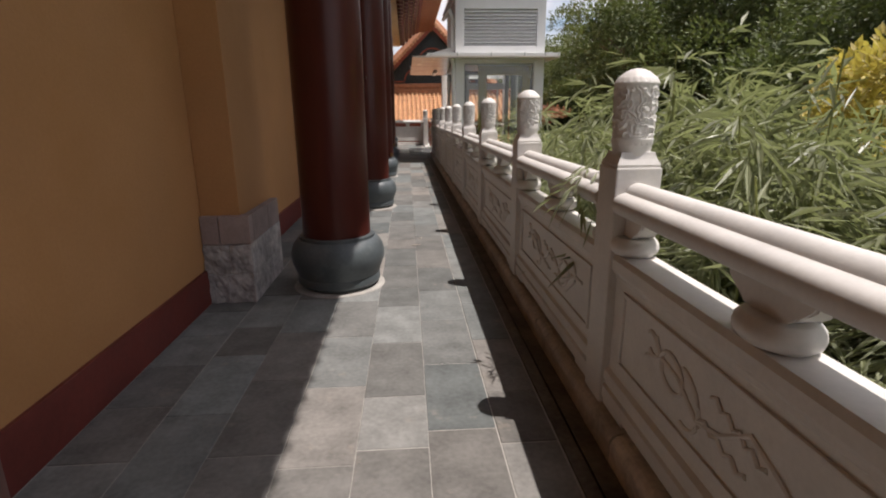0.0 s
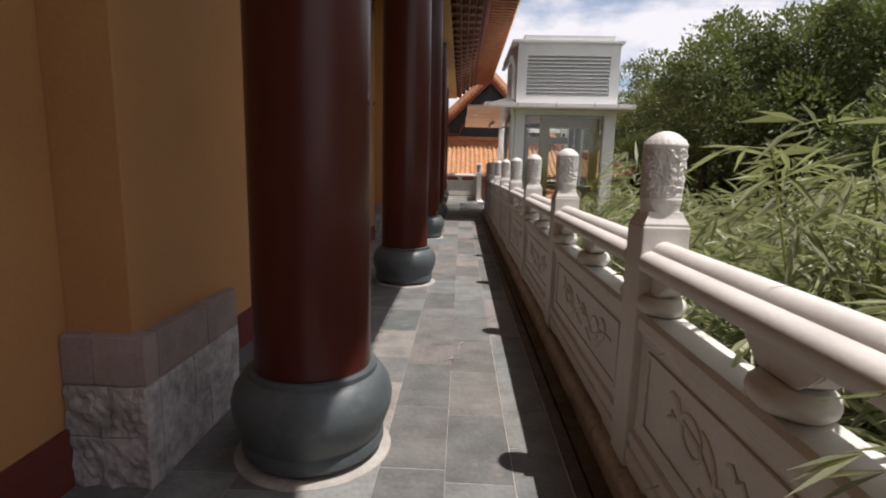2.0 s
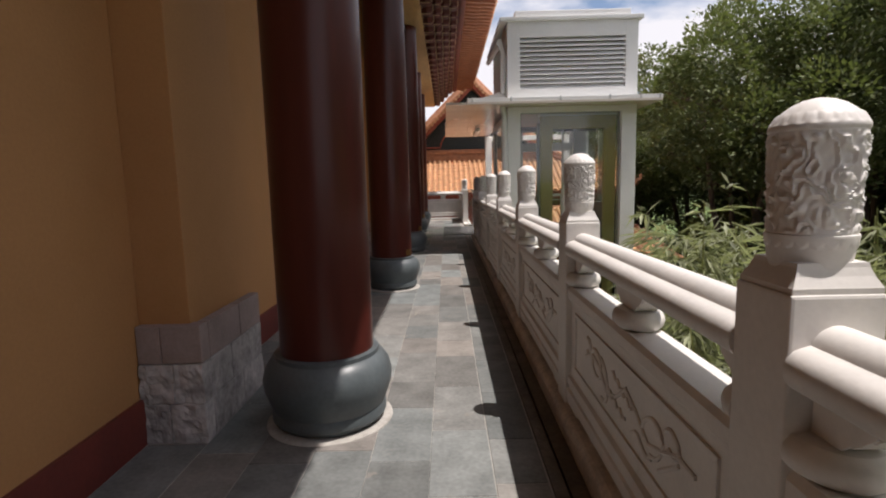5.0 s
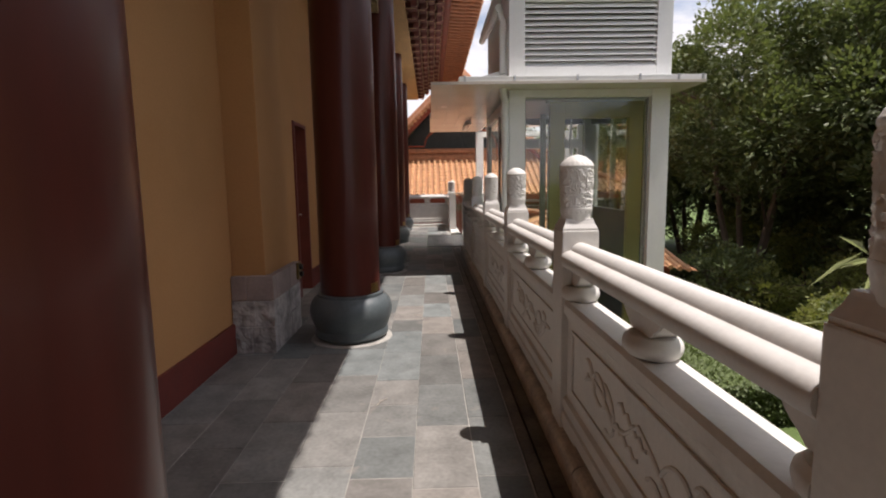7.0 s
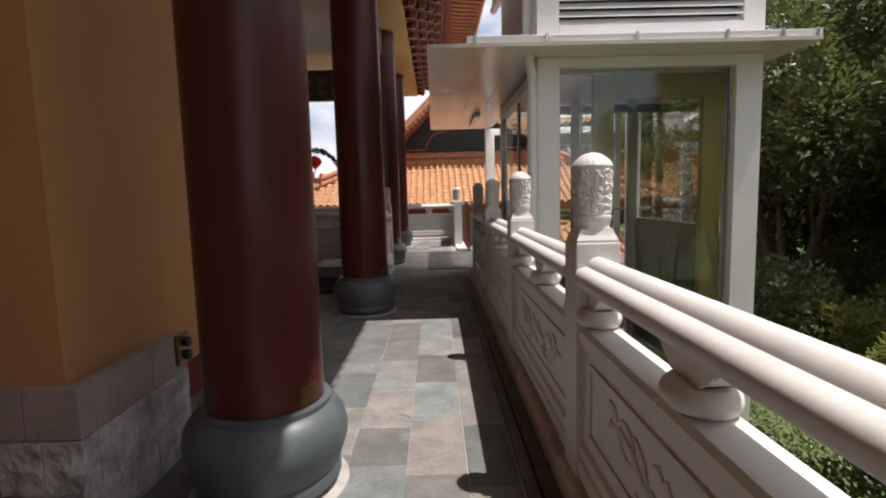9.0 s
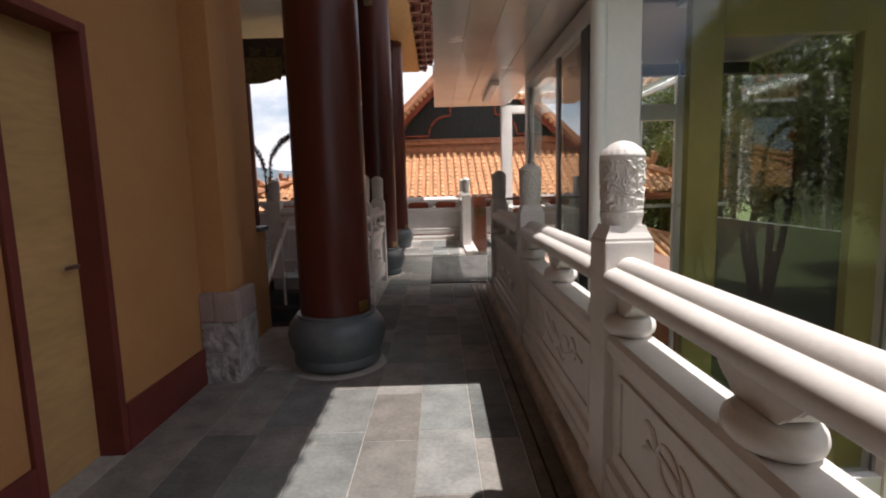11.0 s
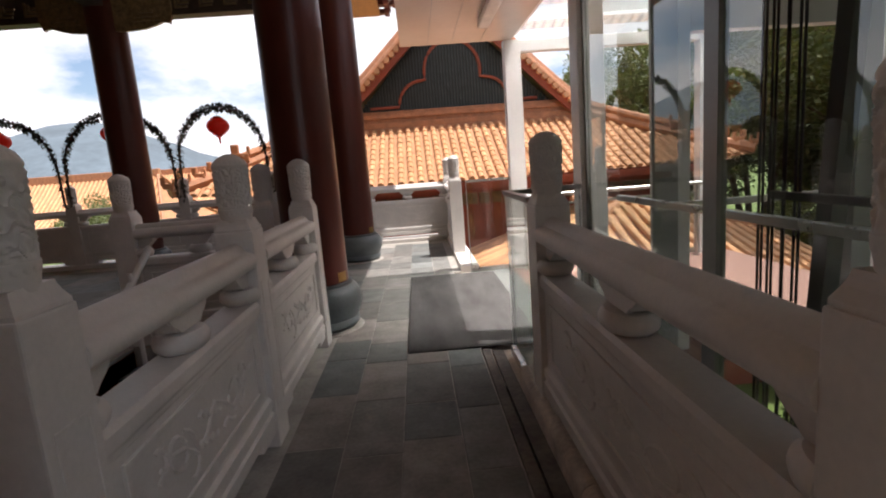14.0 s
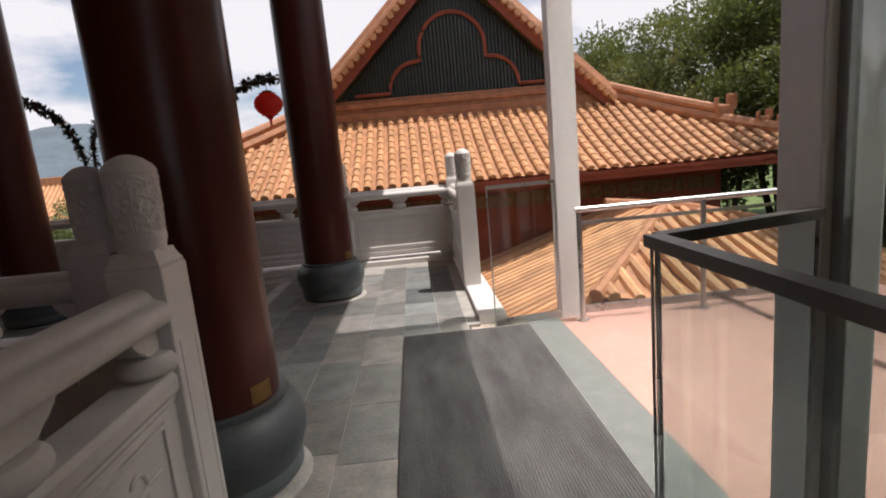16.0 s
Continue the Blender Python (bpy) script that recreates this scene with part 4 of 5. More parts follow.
for y, z in ((17.8, 0.7), (16.2, -0.38)):
    part("post", tube([(-1.0, y, z - 1.2), (-1.0, y, z)], 0.02, 8), WHITE_METAL, sh, smooth=True)

# ---- small fittings ----
plate = thing("power_outlet", "weatherproof double power outlet on the wall", "outlet", (WALL_X + 0.345, 11.05, 0.56))
cover = part("back_plate", boxed((0, -0.06, -0.08), (0.02, 0.06, 0.08), 0.006), BRASS, plate)
for z in (-0.035, 0.035):
    part("socket", lathe([(0.026, 0), (0.026, 0.03), (0.018, 0.032)], 16), BLACK, cover).matrix_basis = pose(0.018, 0, z, 0, 90, 0)
for x, y in COLUMNS[4:]:
    tag = thing("column_plate", "small brass plate on the foot of the column", "plate", (x, y, 0.475), "brass plates on the columns")
    bm = bmesh.new()
    rows = []
    for k in range(7):
        a0 = radians(-40 + 4 * k)
        rows.append([bm.verts.new((r * math.cos(a0), r * math.sin(a0), z)) for r, z in ((0.258, -0.04), (0.266, -0.04), (0.266, 0.04), (0.258, 0.04))])
    for p, q in zip(rows, rows[1:]):
        for i in range(4):
            bm.faces.new((p[i], p[(i + 1) % 4], q[(i + 1) % 4], q[i]))
    part("plate_body", bm, BRASS, tag)
hook = thing("hook", "small dark metal eyelet screwed into the red column", "hook", (0.785, 3.357, 1.585))
part("plate", lathe([(0.014, 0.0), (0.014, 0.004), (0.008, 0.006)], 14), DARK_GREY, hook).matrix_basis = pose(-0.006, 0, 0, 0, 90, 0)
part("ring", tube([(0.018, 0.009 * math.cos(radians(t)), 0.009 * math.sin(radians(t))) for t in range(0, 361, 24)], 0.0022, 6), DARK_GREY, hook, smooth=True)
down = thing("downlight", "round recessed downlight in the white ceiling", "downlight", (-1.2, 17.2, 4.86))
part("trim_ring", lathe([(0.09, -0.012), (0.09, 0), (0.06, 0)], 20), WHITE_METAL, down)
part("lens", lathe([(0.06, -0.008), (0.06, -0.004)], 20), BRASS, down)


# ---- garland arches on the far balustrade ----
def leaf_quads(verts, faces, p, d, length, width, bend=0.15, up=Vector((0, 0, 1))):
    """One lance-shaped leaf of four triangles' worth of faces."""
    s = d.cross(up)
    s = s.normalized() if s.length > 1e-4 else Vector((1, 0, 0))
    i = len(verts)
    mid = p + d * length * 0.45 - up * length * bend * 0.25
    tip = p + d * length - up * length * bend
    verts.extend((p, mid + s * width / 2, tip, mid - s * width / 2))
    faces.append((i, i + 1, i + 2))
    faces.append((i, i + 2, i + 3))


def garland_arch(x0, x1, rng):
    th = thing("garland_arch", "dark leafy garland arch tied over the balustrade", "garland", ((x0 + x1) / 2, END_Y, 0), "garland arches over the balustrade")
    w = (x1 - x0) / 2
    verts, faces, rv, rf = [], [], [], []
    path = []
    for i in range(41):
        a = math.pi * i / 40
        path.append(Vector((-w * 0.94 * math.cos(a), -0.12, 1.12 + 0.45 * min(1, 6 * math.sin(a)) + 1.08 * math.sin(a) ** 0.8)))
    for k in range(900):
        j = rng.random() * 39.99
        p = path[int(j)].lerp(path[int(j) + 1], j % 1)
        d = Vector((rng.gauss(0, 1), rng.gauss(0, 1), rng.gauss(0, 1))).normalized()
        if k % 7:
            leaf_quads(verts, faces, p + d * 0.02, d, 0.085, 0.05)
        else:
            leaf_quads(rv, rf, p + d * 0.035, d, 0.05, 0.05)
    part("hoop", tube(path, 0.02, 6), BARK, th)
    raw("leaves", verts, faces, GARLAND, th)["kind"] = "stuff"
    raw("blossom", rv, rf, GARLAND_RED, th, "dark red paper flowers")["kind"] = "stuff"
    ln = thing("lantern", "round red paper lantern hung from the garland arch", "lantern", ((x0 + x1) / 2, END_Y - 0.14, 2.32), "red lanterns")
    bm = bmesh.new()
    prof = [(0.06, -0.15), (0.11, -0.14)] + [(0.185 * math.cos(radians(t)), 0.145 * math.sin(radians(t))) for t in range(-60, 61, 8)] + [(0.11, 0.14), (0.06, 0.15)]
    bm = lathe(prof, 24)
    for v in bm.verts:
        a = math.atan2(v.co.y, v.co.x)
        f = 1 + 0.025 * math.cos(12 * a)
        v.co.x *= f
        v.co.y *= f
    paper = part("body", bm, LANTERN, ln, smooth=True)
    part("cap", box(lathe([(0.065, 0.15), (0.065, 0.17)], 12), (-0.003, -0.003, 0.17), (0.003, 0.003, 0.36)), BRASS, paper)
    part("tassel", lathe([(0.012, -0.3), (0.02, -0.2), (0.065, -0.155)], 8), LANTERN, paper)

rng = random.Random(5)
for a, b in zip(END_X[1:], END_X[2:]):
    garland_arch(b, a, rng)


# ---- temple hall opposite: hip-and-gable roof ----
hall = thing("temple_hall", "temple hall with an orange tiled hip-and-gable roof and red walls", "building", (0, 0, 0))
GX, GY, GZ = 2.53, 28.1, 2.46      # middle and foot of the gable
EAVE_Y, EAVE_Z, EAVE_HALF, TOP_HALF = 25.2, 0.98, 6.6, 3.6


def skirt_height(f, side):
    """Height on the lower roof: f 0 at the eave to 1 at the gable foot; side 0 in the middle to 1 at a corner."""
    return EAVE_Z + (GZ - EAVE_Z) * (0.82 * f + 0.18 * f * f) + 0.12 * (1 - f) * max(0.0, side - 0.55) ** 2 / 0.2

verts, faces = [], []
NX, NF = 40, 10
for j in range(NF + 1):
    f = j / NF
    half = EAVE_HALF + (TOP_HALF - EAVE_HALF) * f
    for i in range(NX + 1):
        u = -1 + 2 * i / NX
        verts.append((GX + u * half, EAVE_Y + (GY - EAVE_Y) * f, skirt_height(f, abs(u))))
for j in range(NF):
    for i in range(NX):
        a = j * (NX + 1) + i
        faces.append((a, a + 1, a + NX + 2, a + NX + 1))
for s in (-1, 1):               # side slopes going back
    st = len(verts)
    for j in range(NF + 1):
        f = j / NF
        half = EAVE_HALF + (TOP_HALF - EAVE_HALF) * f
        for k in range(5):
            verts.append((GX + s * half, EAVE_Y + (GY - EAVE_Y) * f + (30 * k / 4), skirt_height(f, 1.0 if k == 0 else 0.6)))
    for j in range(NF):
        for k in range(4):
            a = st + j * 5 + k
            faces.append((a, a + 1, a + 6, a + 5))
raw("lower_roof", verts, faces, ROOF_PAN, hall, "orange pan tiles", True)
part("eave_soffit", extrude([(EAVE_Y + 0.02, EAVE_Z - 0.1), (EAVE_Y + 0.02, EAVE_Z - 0.03), (GY, GZ - 0.25), (GY, EAVE_Z - 0.1)], GX - 5.6, GX + 5.6, axis="x"), RED_WALL, hall)
part("eave_board", boxed((GX - 5.8, EAVE_Y + 0.08, EAVE_Z - 0.2), (GX + 5.8, EAVE_Y + 0.2, EAVE_Z - 0.06)), RED_WALL, hall)
part("front_wall", boxed((GX - 5.2, EAVE_Y + 1.1, GROUND), (GX + 5.2, EAVE_Y + 1.4, EAVE_Z)), RED_WALL, hall, "brick red front wall")
for i in range(34):
    x = GX - 5.1 + 0.3 * i
    part("frieze_panel", boxed((x, EAVE_Y + 1.06, 0.35), (x + 0.26, EAVE_Y + 1.1, 0.62), 0.01), CARVED, hall, "carved frieze panel")
part("side_wall", boxed((GX + 4.9, EAVE_Y + 1.4, GROUND), (GX + 5.2, 50, EAVE_Z)), RED_WALL, hall)
part("side_wall", boxed((GX - 5.2, EAVE_Y + 1.4, GROUND), (GX - 4.9, 50, EAVE_Z)), RED_WALL, hall)

# gable: slats, cloud-shaped frame, barge boards, rakes
APEX = 5.85
def rake(u):
    """Height of the gable's edge at a distance u from its middle."""
    v = min(1.0, abs(u) / TOP_HALF)
    return GZ - 0.1 + (APEX - GZ + 0.1) * ((1 - v) * 0.94 + 0.06 * (1 - v) ** 2)

part("gable_board", extrude([(GX - 3.0, GZ), (GX + 3.0, GZ), (GX + 1.5, rake(1.5) - 0.2), (GX, APEX - 0.25), (GX - 1.5, rake(1.5) - 0.2)], GY + 0.12, GY + 0.2), BLACK, hall)
for i in range(64):
    u = -2.6 + 5.2 * i / 63
    top = rake(u) - 0.30
    if top < GZ + 0.5:
        continue
    part("slat", boxed((GX + u - 0.02, GY + 0.06, GZ + 0.45), (GX + u + 0.022, GY + 0.115, top)), LOUVRE_GREEN, hall)
arch = [(2.3, 0.54), (1.5, 0.54)]
arch += [(1.5 - 0.62 * (1 - math.cos(radians(t))), 0.54 + 0.66 * math.sin(radians(t))) for t in range(10, 91, 10)]
arch += [(0.76, 1.22), (0.76, 1.36)]
arch += [(0.76 * math.cos(radians(t)), 1.42 + 0.80 * math.sin(radians(t))) for t in range(0, 91, 9)]
pts = [(GX + u, GY + 0.03, GZ + v) for u, v in arch] + [(GX - u, GY + 0.03, GZ + v) for u, v in arch[::-1]]
part("cloud_frame", tube(pts, 0.045, 6), RED_WALL, hall, "red cloud-shaped gable moulding")
for s in (-1, 1):
    outer = [s * TOP_HALF * k / 14 for k in range(15)]
    bm = bmesh.new()
    rows = [[bm.verts.new((GX + x, y, rake(x) - o)) for o, y in ((0.26, GY - 0.34), (0.0, GY - 0.34), (0.0, GY - 0.24), (0.26, GY - 0.24))] for x in outer]
    for p, q in zip(rows, rows[1:]):
        for i in range(4):
            bm.faces.new((p[i], p[(i + 1) % 4], q[(i + 1) % 4], q[i]))
    part("barge_board", bm, RED_WALL, hall, "dark red barge board")
    part("rake_ridge", tube([(GX + x, GY - 0.26, rake(x) + 0.14) for x in outer], 0.11, 8), ROOF_TRIM, hall, smooth=True)
    part("rake_ridge", tube([(GX + x, GY - 0.02, rake(x) + 0.30) for x in outer], 0.15, 8), ROOF_TRIM, hall, smooth=True)
    bm = bmesh.new()
    for k in range(26):
        x = s * TOP_HALF * (k + 0.5) / 26
        bmesh.ops.create_cone(bm, cap_ends=True, segments=10, radius1=0.075, radius2=0.075, depth=0.22, matrix=Matrix.Translation((GX + x, GY - 0.38, rake(x) + 0.03)) @ Matrix.Rotation(radians(90), 4, "X"))
    part("rake_tile", bm, ROOF_TILE, hall, "row of round tile ends")["kind"] = "stuff"
    # upper roof slope running back
    vs, fs = [], []
    for x in outer:
        vs += [(GX + x, GY - 0.3, rake(x) + 0.02), (GX + x, GY + 24, rake(x) + 0.02)]
    for k in range(14):
        fs.append((2 * k, 2 * k + 1, 2 * k + 3, 2 * k + 2))
    raw("upper_roof", vs, fs, ROOF_PAN, hall, smooth=True)
    # hip ridge
    hip = []
    for k in range(13):
        f = 1 - k / 12
        half = EAVE_HALF + (TOP_HALF - EAVE_HALF) * f
        hip.append((GX + s * half, EAVE_Y + (GY - EAVE_Y) * f, skirt_height(f, 1.0) + 0.10))
    part("hip_ridge", tube(hip, 0.13, 8), ROOF_TRIM, hall, smooth=True)
    part("hip_ridge", tube([(x, y, z + 0.2) for x, y, z in hip[:8]], 0.10, 8), ROOF_TRIM, hall, smooth=True)
    for k in (7, 9, 10, 11, 12):
        x, y, z = hip[k]
        bm = bmesh.new()
        size = 1.5 if k == 7 else 1.0
        box(bm, (x - 0.12 * size, y - 0.06, z + 0.08), (x + 0.12 * size, y + 0.06, z + 0.2 * size), 0.03)
        box(bm, (x + s * 0.05, y - 0.05, z + 0.15 * size), (x + s * 0.16 * size, y + 0.05, z + 0.34 * size), 0.03)
        box(bm, (x - s * 0.14 * size, y - 0.04, z + 0.16 * size), (x - s * 0.09 * size, y + 0.04, z + 0.30 * size), 0.02)
        part("ridge_beast", bm, ROOF_TRIM, hall, "small glazed ridge figure")
for k, (z0, z1, y) in enumerate(((GZ - 0.02, GZ + 0.13, 0.20), (GZ + 0.13, GZ + 0.24, 0.11), (GZ + 0.24, GZ + 0.36, 0.15), (GZ + 0.36, GZ + 0.44, 0.08))):
    part("gable_sill", boxed((GX - TOP_HALF + 0.15, GY - y, z0), (GX + TOP_HALF - 0.15, GY + 0.1, z1), 0.02), ROOF_TRIM, hall)
part("gable_sill", boxed((GX - TOP_HALF, GY - 0.22, GZ - 0.22), (GX + TOP_HALF, GY + 0.1, GZ - 0.02), 0.03), ROOF_TRIM, hall, "layered terracotta sill under the gable")
part("main_ridge", boxed((GX - 0.16, GY - 0.1, APEX + 0.1), (GX + 0.16, GY + 24, APEX + 0.6), 0.05), ROOF_TRIM, hall)

# porch roof below, beside the end terrace
porch = thing("porch_roof", "low orange tiled hipped porch roof below the terrace", "porch roof", (0, 0, 0))
PA, PB = Vector((5.75, 24.7, 0.27)), Vector((3.37, 21.72, -0.36))
PC, PD = Vector((9.0, 24.83, -0.60)), Vector((9.6, 21.7, -1.45))
raw("porch_slope", [PB, PD, PC, PA], [(0, 1, 2, 3)], ROOF_PAN, porch)
deck_v, deck_f = [], []
for i in range(17):
    hip_at = PB.lerp(PA, i / 15) if i <= 15 else Vector((5.75, 27.0, 0.27))
    deck_v += [Vector((2.2, hip_at.y, -0.93)), hip_at - Vector((0, 0, 0.03))]
for i in range(16):
    deck_f.append((2 * i, 2 * i + 1, 2 * i + 3, 2 * i + 2))
raw("porch_slope", deck_v, deck_f, ROOF_PAN, porch)
part("porch_ridge", tube([PB, PA], 0.09, 8), ROOF_TRIM, porch, smooth=True)
part("porch_ridge", tube([PA, PC], 0.12, 8), ROOF_TRIM, porch, smooth=True)
part("porch_ridge", tube([PA, PA + Vector((-1.1, 0, 0.14))], 0.08, 8), ROOF_TRIM, porch, smooth=True)
for i in range(20):
    x = 3.6 + 0.3 * i
    f = min(1.0, max(0.0, (x - PB.x) / (PA.x - PB.x)))
    g = (x - PB.x) / (PD.x - PB.x)
    a = PB.lerp(PD, g)
    b = PB.lerp(PA, f) if x < PA.x else PA.lerp(PC, (x - PA.x) / (PC.x - PA.x))
    if (b - a).length > 0.2:
        part("tile_row", tube([a, a.lerp(b, 0.33), a.lerp(b, 0.66), b], 0.075, 8), ROOF_TILE, porch, smooth=True)
for i in range(15):
    f = (i + 0.5) / 15
    b = PB.lerp(PA, f)
    a = Vector((2.2, b.y, -0.9))
    part("tile_row", tube([a, a.lerp(b, 0.5), b], 0.065, 8), ROOF_TILE, porch, smooth=True)
for i in range(10):
    y = 24.85 + 0.22 * i
    part("tile_row", tube([(2.2, y, -0.9), (4.0, y, -0.31), (5.75, y, 0.27)], 0.065, 8), ROOF_TILE, porch, smooth=True)
part("porch_wall", boxed((2.6, 22.6, GROUND), (9.1, 26.5, -1.2)), RED_WALL, porch)


# ---- far temple roofs and hills ----
def far_roof(cx, cy, half, depth, eave, ridge, turn=0.0):
    th = thing("far_temple", "distant temple with an orange tiled roof", "building", (cx, cy, 0), "distant temple roofs")
    th.rotation_euler.z = radians(turn)
    vs, fs = [], []
    for s in (-1, 1):
        st = len(vs)
        for j in range(7):
            f = j / 6
            z = eave + (ridge - eave) * (0.6 * f + 0.4 * f * f)
            h = half - (half * 0.28) * f
            vs += [(-h, s * depth * (1 - f), z), (h, s * depth * (1 - f), z)]
        for j in range(6):
            fs.append((st + 2 * j, st + 2 * j + 1, st + 2 * j + 3, st + 2 * j + 2))
    for s in (-1, 1):
        st = len(vs)
        for j in range(7):
            f = j / 6
            z = eave + (ridge - eave) * (0.6 * f + 0.4 * f * f)
            h = half - (half * 0.28) * f
            vs += [(s * h, -depth * (1 - f), z), (s * h, depth * (1 - f), z)]
        for j in range(6):
            fs.append((st + 2 * j, st + 2 * j + 1, st + 2 * j + 3, st + 2 * j + 2))
    raw("roof_deck", vs, fs, ROOF_PAN, th, smooth=False)
    bm = bmesh.new()
    n = int(half * 2 / 0.34)
    for i in range(n):
        x = -half + (i + 0.5) * 2 * half / n
        f1 = 1.0 if abs(x) < half * 0.72 else (half - abs(x)) / (half * 0.28)
        for s in (-1, 1):
            pts = []
            for j in range(5):
                f = f1 * j / 4
                pts.append((x, s * depth * (1 - f), eave + (ridge - eave) * (0.6 * f + 0.4 * f * f) + 0.03))
            tube(pts, 0.085, 5, bm)
    part("tile_row", bm, ROOF_TILE, th)["kind"] = "stuff"
    part("ridge", boxed((-half * 0.74, -0.2, ridge - 0.1), (half * 0.74, 0.2, ridge + 0.5), 0.05), ROOF_TRIM, th)
    part("wall", boxed((-half + 1.3, -depth + 1.3, GROUND), (half - 1.3, depth - 1.3, eave + 0.3)), RED_WALL, th)
    for s in (-1, 1):
        for q in (-1, 1):
            part("hip", tube([(s * half, q * depth, eave + 0.1), (s * half * 0.86, q * depth * 0.5, eave + (ridge - eave) * 0.4 + 0.12), (s * half * 0.72, 0, ridge + 0.1)], 0.14, 6), ROOF_TRIM, th)
    return th

far_roof(-25, 56, 8, 5, -1.4, 2.3)
far_roof(-34, 44, 7, 5, -2.2, 0.9, 20)
far_roof(-28, 70, 12, 6, -0.8, 2.6, -10)

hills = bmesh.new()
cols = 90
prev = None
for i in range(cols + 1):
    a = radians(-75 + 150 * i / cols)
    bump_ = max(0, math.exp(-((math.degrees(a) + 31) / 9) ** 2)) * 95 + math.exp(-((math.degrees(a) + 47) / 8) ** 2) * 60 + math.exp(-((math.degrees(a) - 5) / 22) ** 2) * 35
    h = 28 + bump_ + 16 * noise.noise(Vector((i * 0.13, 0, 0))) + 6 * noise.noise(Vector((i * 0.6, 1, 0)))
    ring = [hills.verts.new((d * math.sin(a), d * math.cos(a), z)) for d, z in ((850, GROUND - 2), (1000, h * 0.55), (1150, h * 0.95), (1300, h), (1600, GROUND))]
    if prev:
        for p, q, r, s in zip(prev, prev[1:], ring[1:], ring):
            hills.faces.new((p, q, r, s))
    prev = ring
tagged(part("backdrop", hills, HILL, None, "forested hills on the horizon, tinted blue-grey for haze", True), kind="structure")


# ---- bamboo, trees, hedge ----
def bamboo(rng, name="bamboo_clump"):
    """A clump of thin arching culms with sprays of lance-shaped leaves."""
    th = thing(name, "dense green bamboo clump leaning towards the balustrade", "bamboo", (0, 0, GROUND), "bamboo beside the gallery")
    verts, faces = [], []
    for k in range(15):
        a = rng.uniform(0, 6.28)
        r = 0.5 * math.sqrt(rng.random())
        foot = Vector((r * math.cos(a), r * math.sin(a), 0))
        height = rng.uniform(3.4, 5.0)
        lean = Vector((rng.uniform(-0.5, 0.5), rng.uniform(-0.5, 0.5), 0))
        pts = []
        for j in range(9):
            f = j / 8
            pts.append(foot + Vector((0, 0, height * f)) + lean * (f ** 2.2) * 1.1)
        part("culm", tube(pts, 0.016, 5, taper=0.004), BAMBOO_CULM, th)
        for q in range(88):
            f = rng.uniform(0.42, 1.0) ** 0.8
            j = min(7, int(f * 8))
            p = pts[j].lerp(pts[j + 1], f * 8 - j)
            b = rng.uniform(0, 6.28)
            d = Vector((math.cos(b), math.sin(b), rng.uniform(-0.1, 0.55))).normalized()
            twig = p + d * rng.uniform(0.1, 0.42)
            if math.hypot(twig.x, twig.y) > 1.0:
                continue
            for n_ in range(rng.randint(4, 7)):
                e = (d + Vector((rng.gauss(0, 0.55), rng.gauss(0, 0.55), rng.gauss(-0.15, 0.4)))).normalized()
                leaf_quads(verts, faces, twig - d * rng.uniform(0, 0.12), e, rng.uniform(0.12, 0.27), rng.uniform(0.013, 0.028), rng.uniform(0.05, 0.6))
    raw("leaves", verts, faces, BAMBOO_LEAF, th)
    return th

rngb = random.Random(11)
kinds = [bamboo(rngb) for _ in range(3)]
spots = [(3.3, 0.0), (3.45, 2.9), (3.5, 5.3)]
for ob, (x, y) in zip(kinds, spots):
    ob.location = (x, y, GROUND)
    ob.scale = (0.94, 0.94, 0.92)
for k, (x, y, s) in enumerate([(3.0, 2.2, 1.08), (2.95, 1.65, 1.04), (3.0, 2.7, 1.06), (2.95, 3.2, 1.07), (3.25, 0.8, 0.97), (3.1, 4.8, 1.04), (3.05, 3.65, 1.05), (3.1, 5.9, 0.95), (2.85, 6.5, 0.97), (3.0, 7.3, 0.98), (3.45, 6.8, 0.95), (3.6, 7.7, 0.93), (4.2, 7.3, 0.92), (3.2, 1.2, 0.96), (3.35, -1.3, 0.93), (3.3, 1.5, 0.97), (3.6, 4.0, 0.9), (3.9, 6.2, 0.9), (4.3, 0.8, 0.93), (4.4, 2.4, 0.95), (4.6, 3.9, 0.92), (4.7, 5.6, 0.88), (5.4, 1.6, 0.94), (5.6, 3.4, 0.92), (5.9, 5.0, 0.92), (4.2, -0.9, 1.0), (5.2, 6.9, 0.88)]):
    copy_thing(kinds[k % 3], pose(x, y, GROUND, 0, 0, 47 * k) @ Matrix.Diagonal((s, s, s, 1)))

# one culm bent over the rail by the weight of its leaves
bent = thing("bamboo_culm", "single bamboo culm arching over the white marble rail", "bamboo", (2.9, 2.6, GROUND))
arc = [Vector(p) for p in ((0, 0, 0), (-0.03, -0.02, 1.4), (-0.10, -0.10, 2.8), (-0.20, -0.22, 3.75), (-0.36, -0.38, 4.22), (-0.58, -0.55, 4.40), (-0.78, -0.68, 4.36), (-0.93, -0.77, 4.24), (-1.00, -0.82, 4.08))]
part("culm", tube(arc, 0.012, 6, taper=0.002), BAMBOO_CULM, bent)
verts, faces = [], []
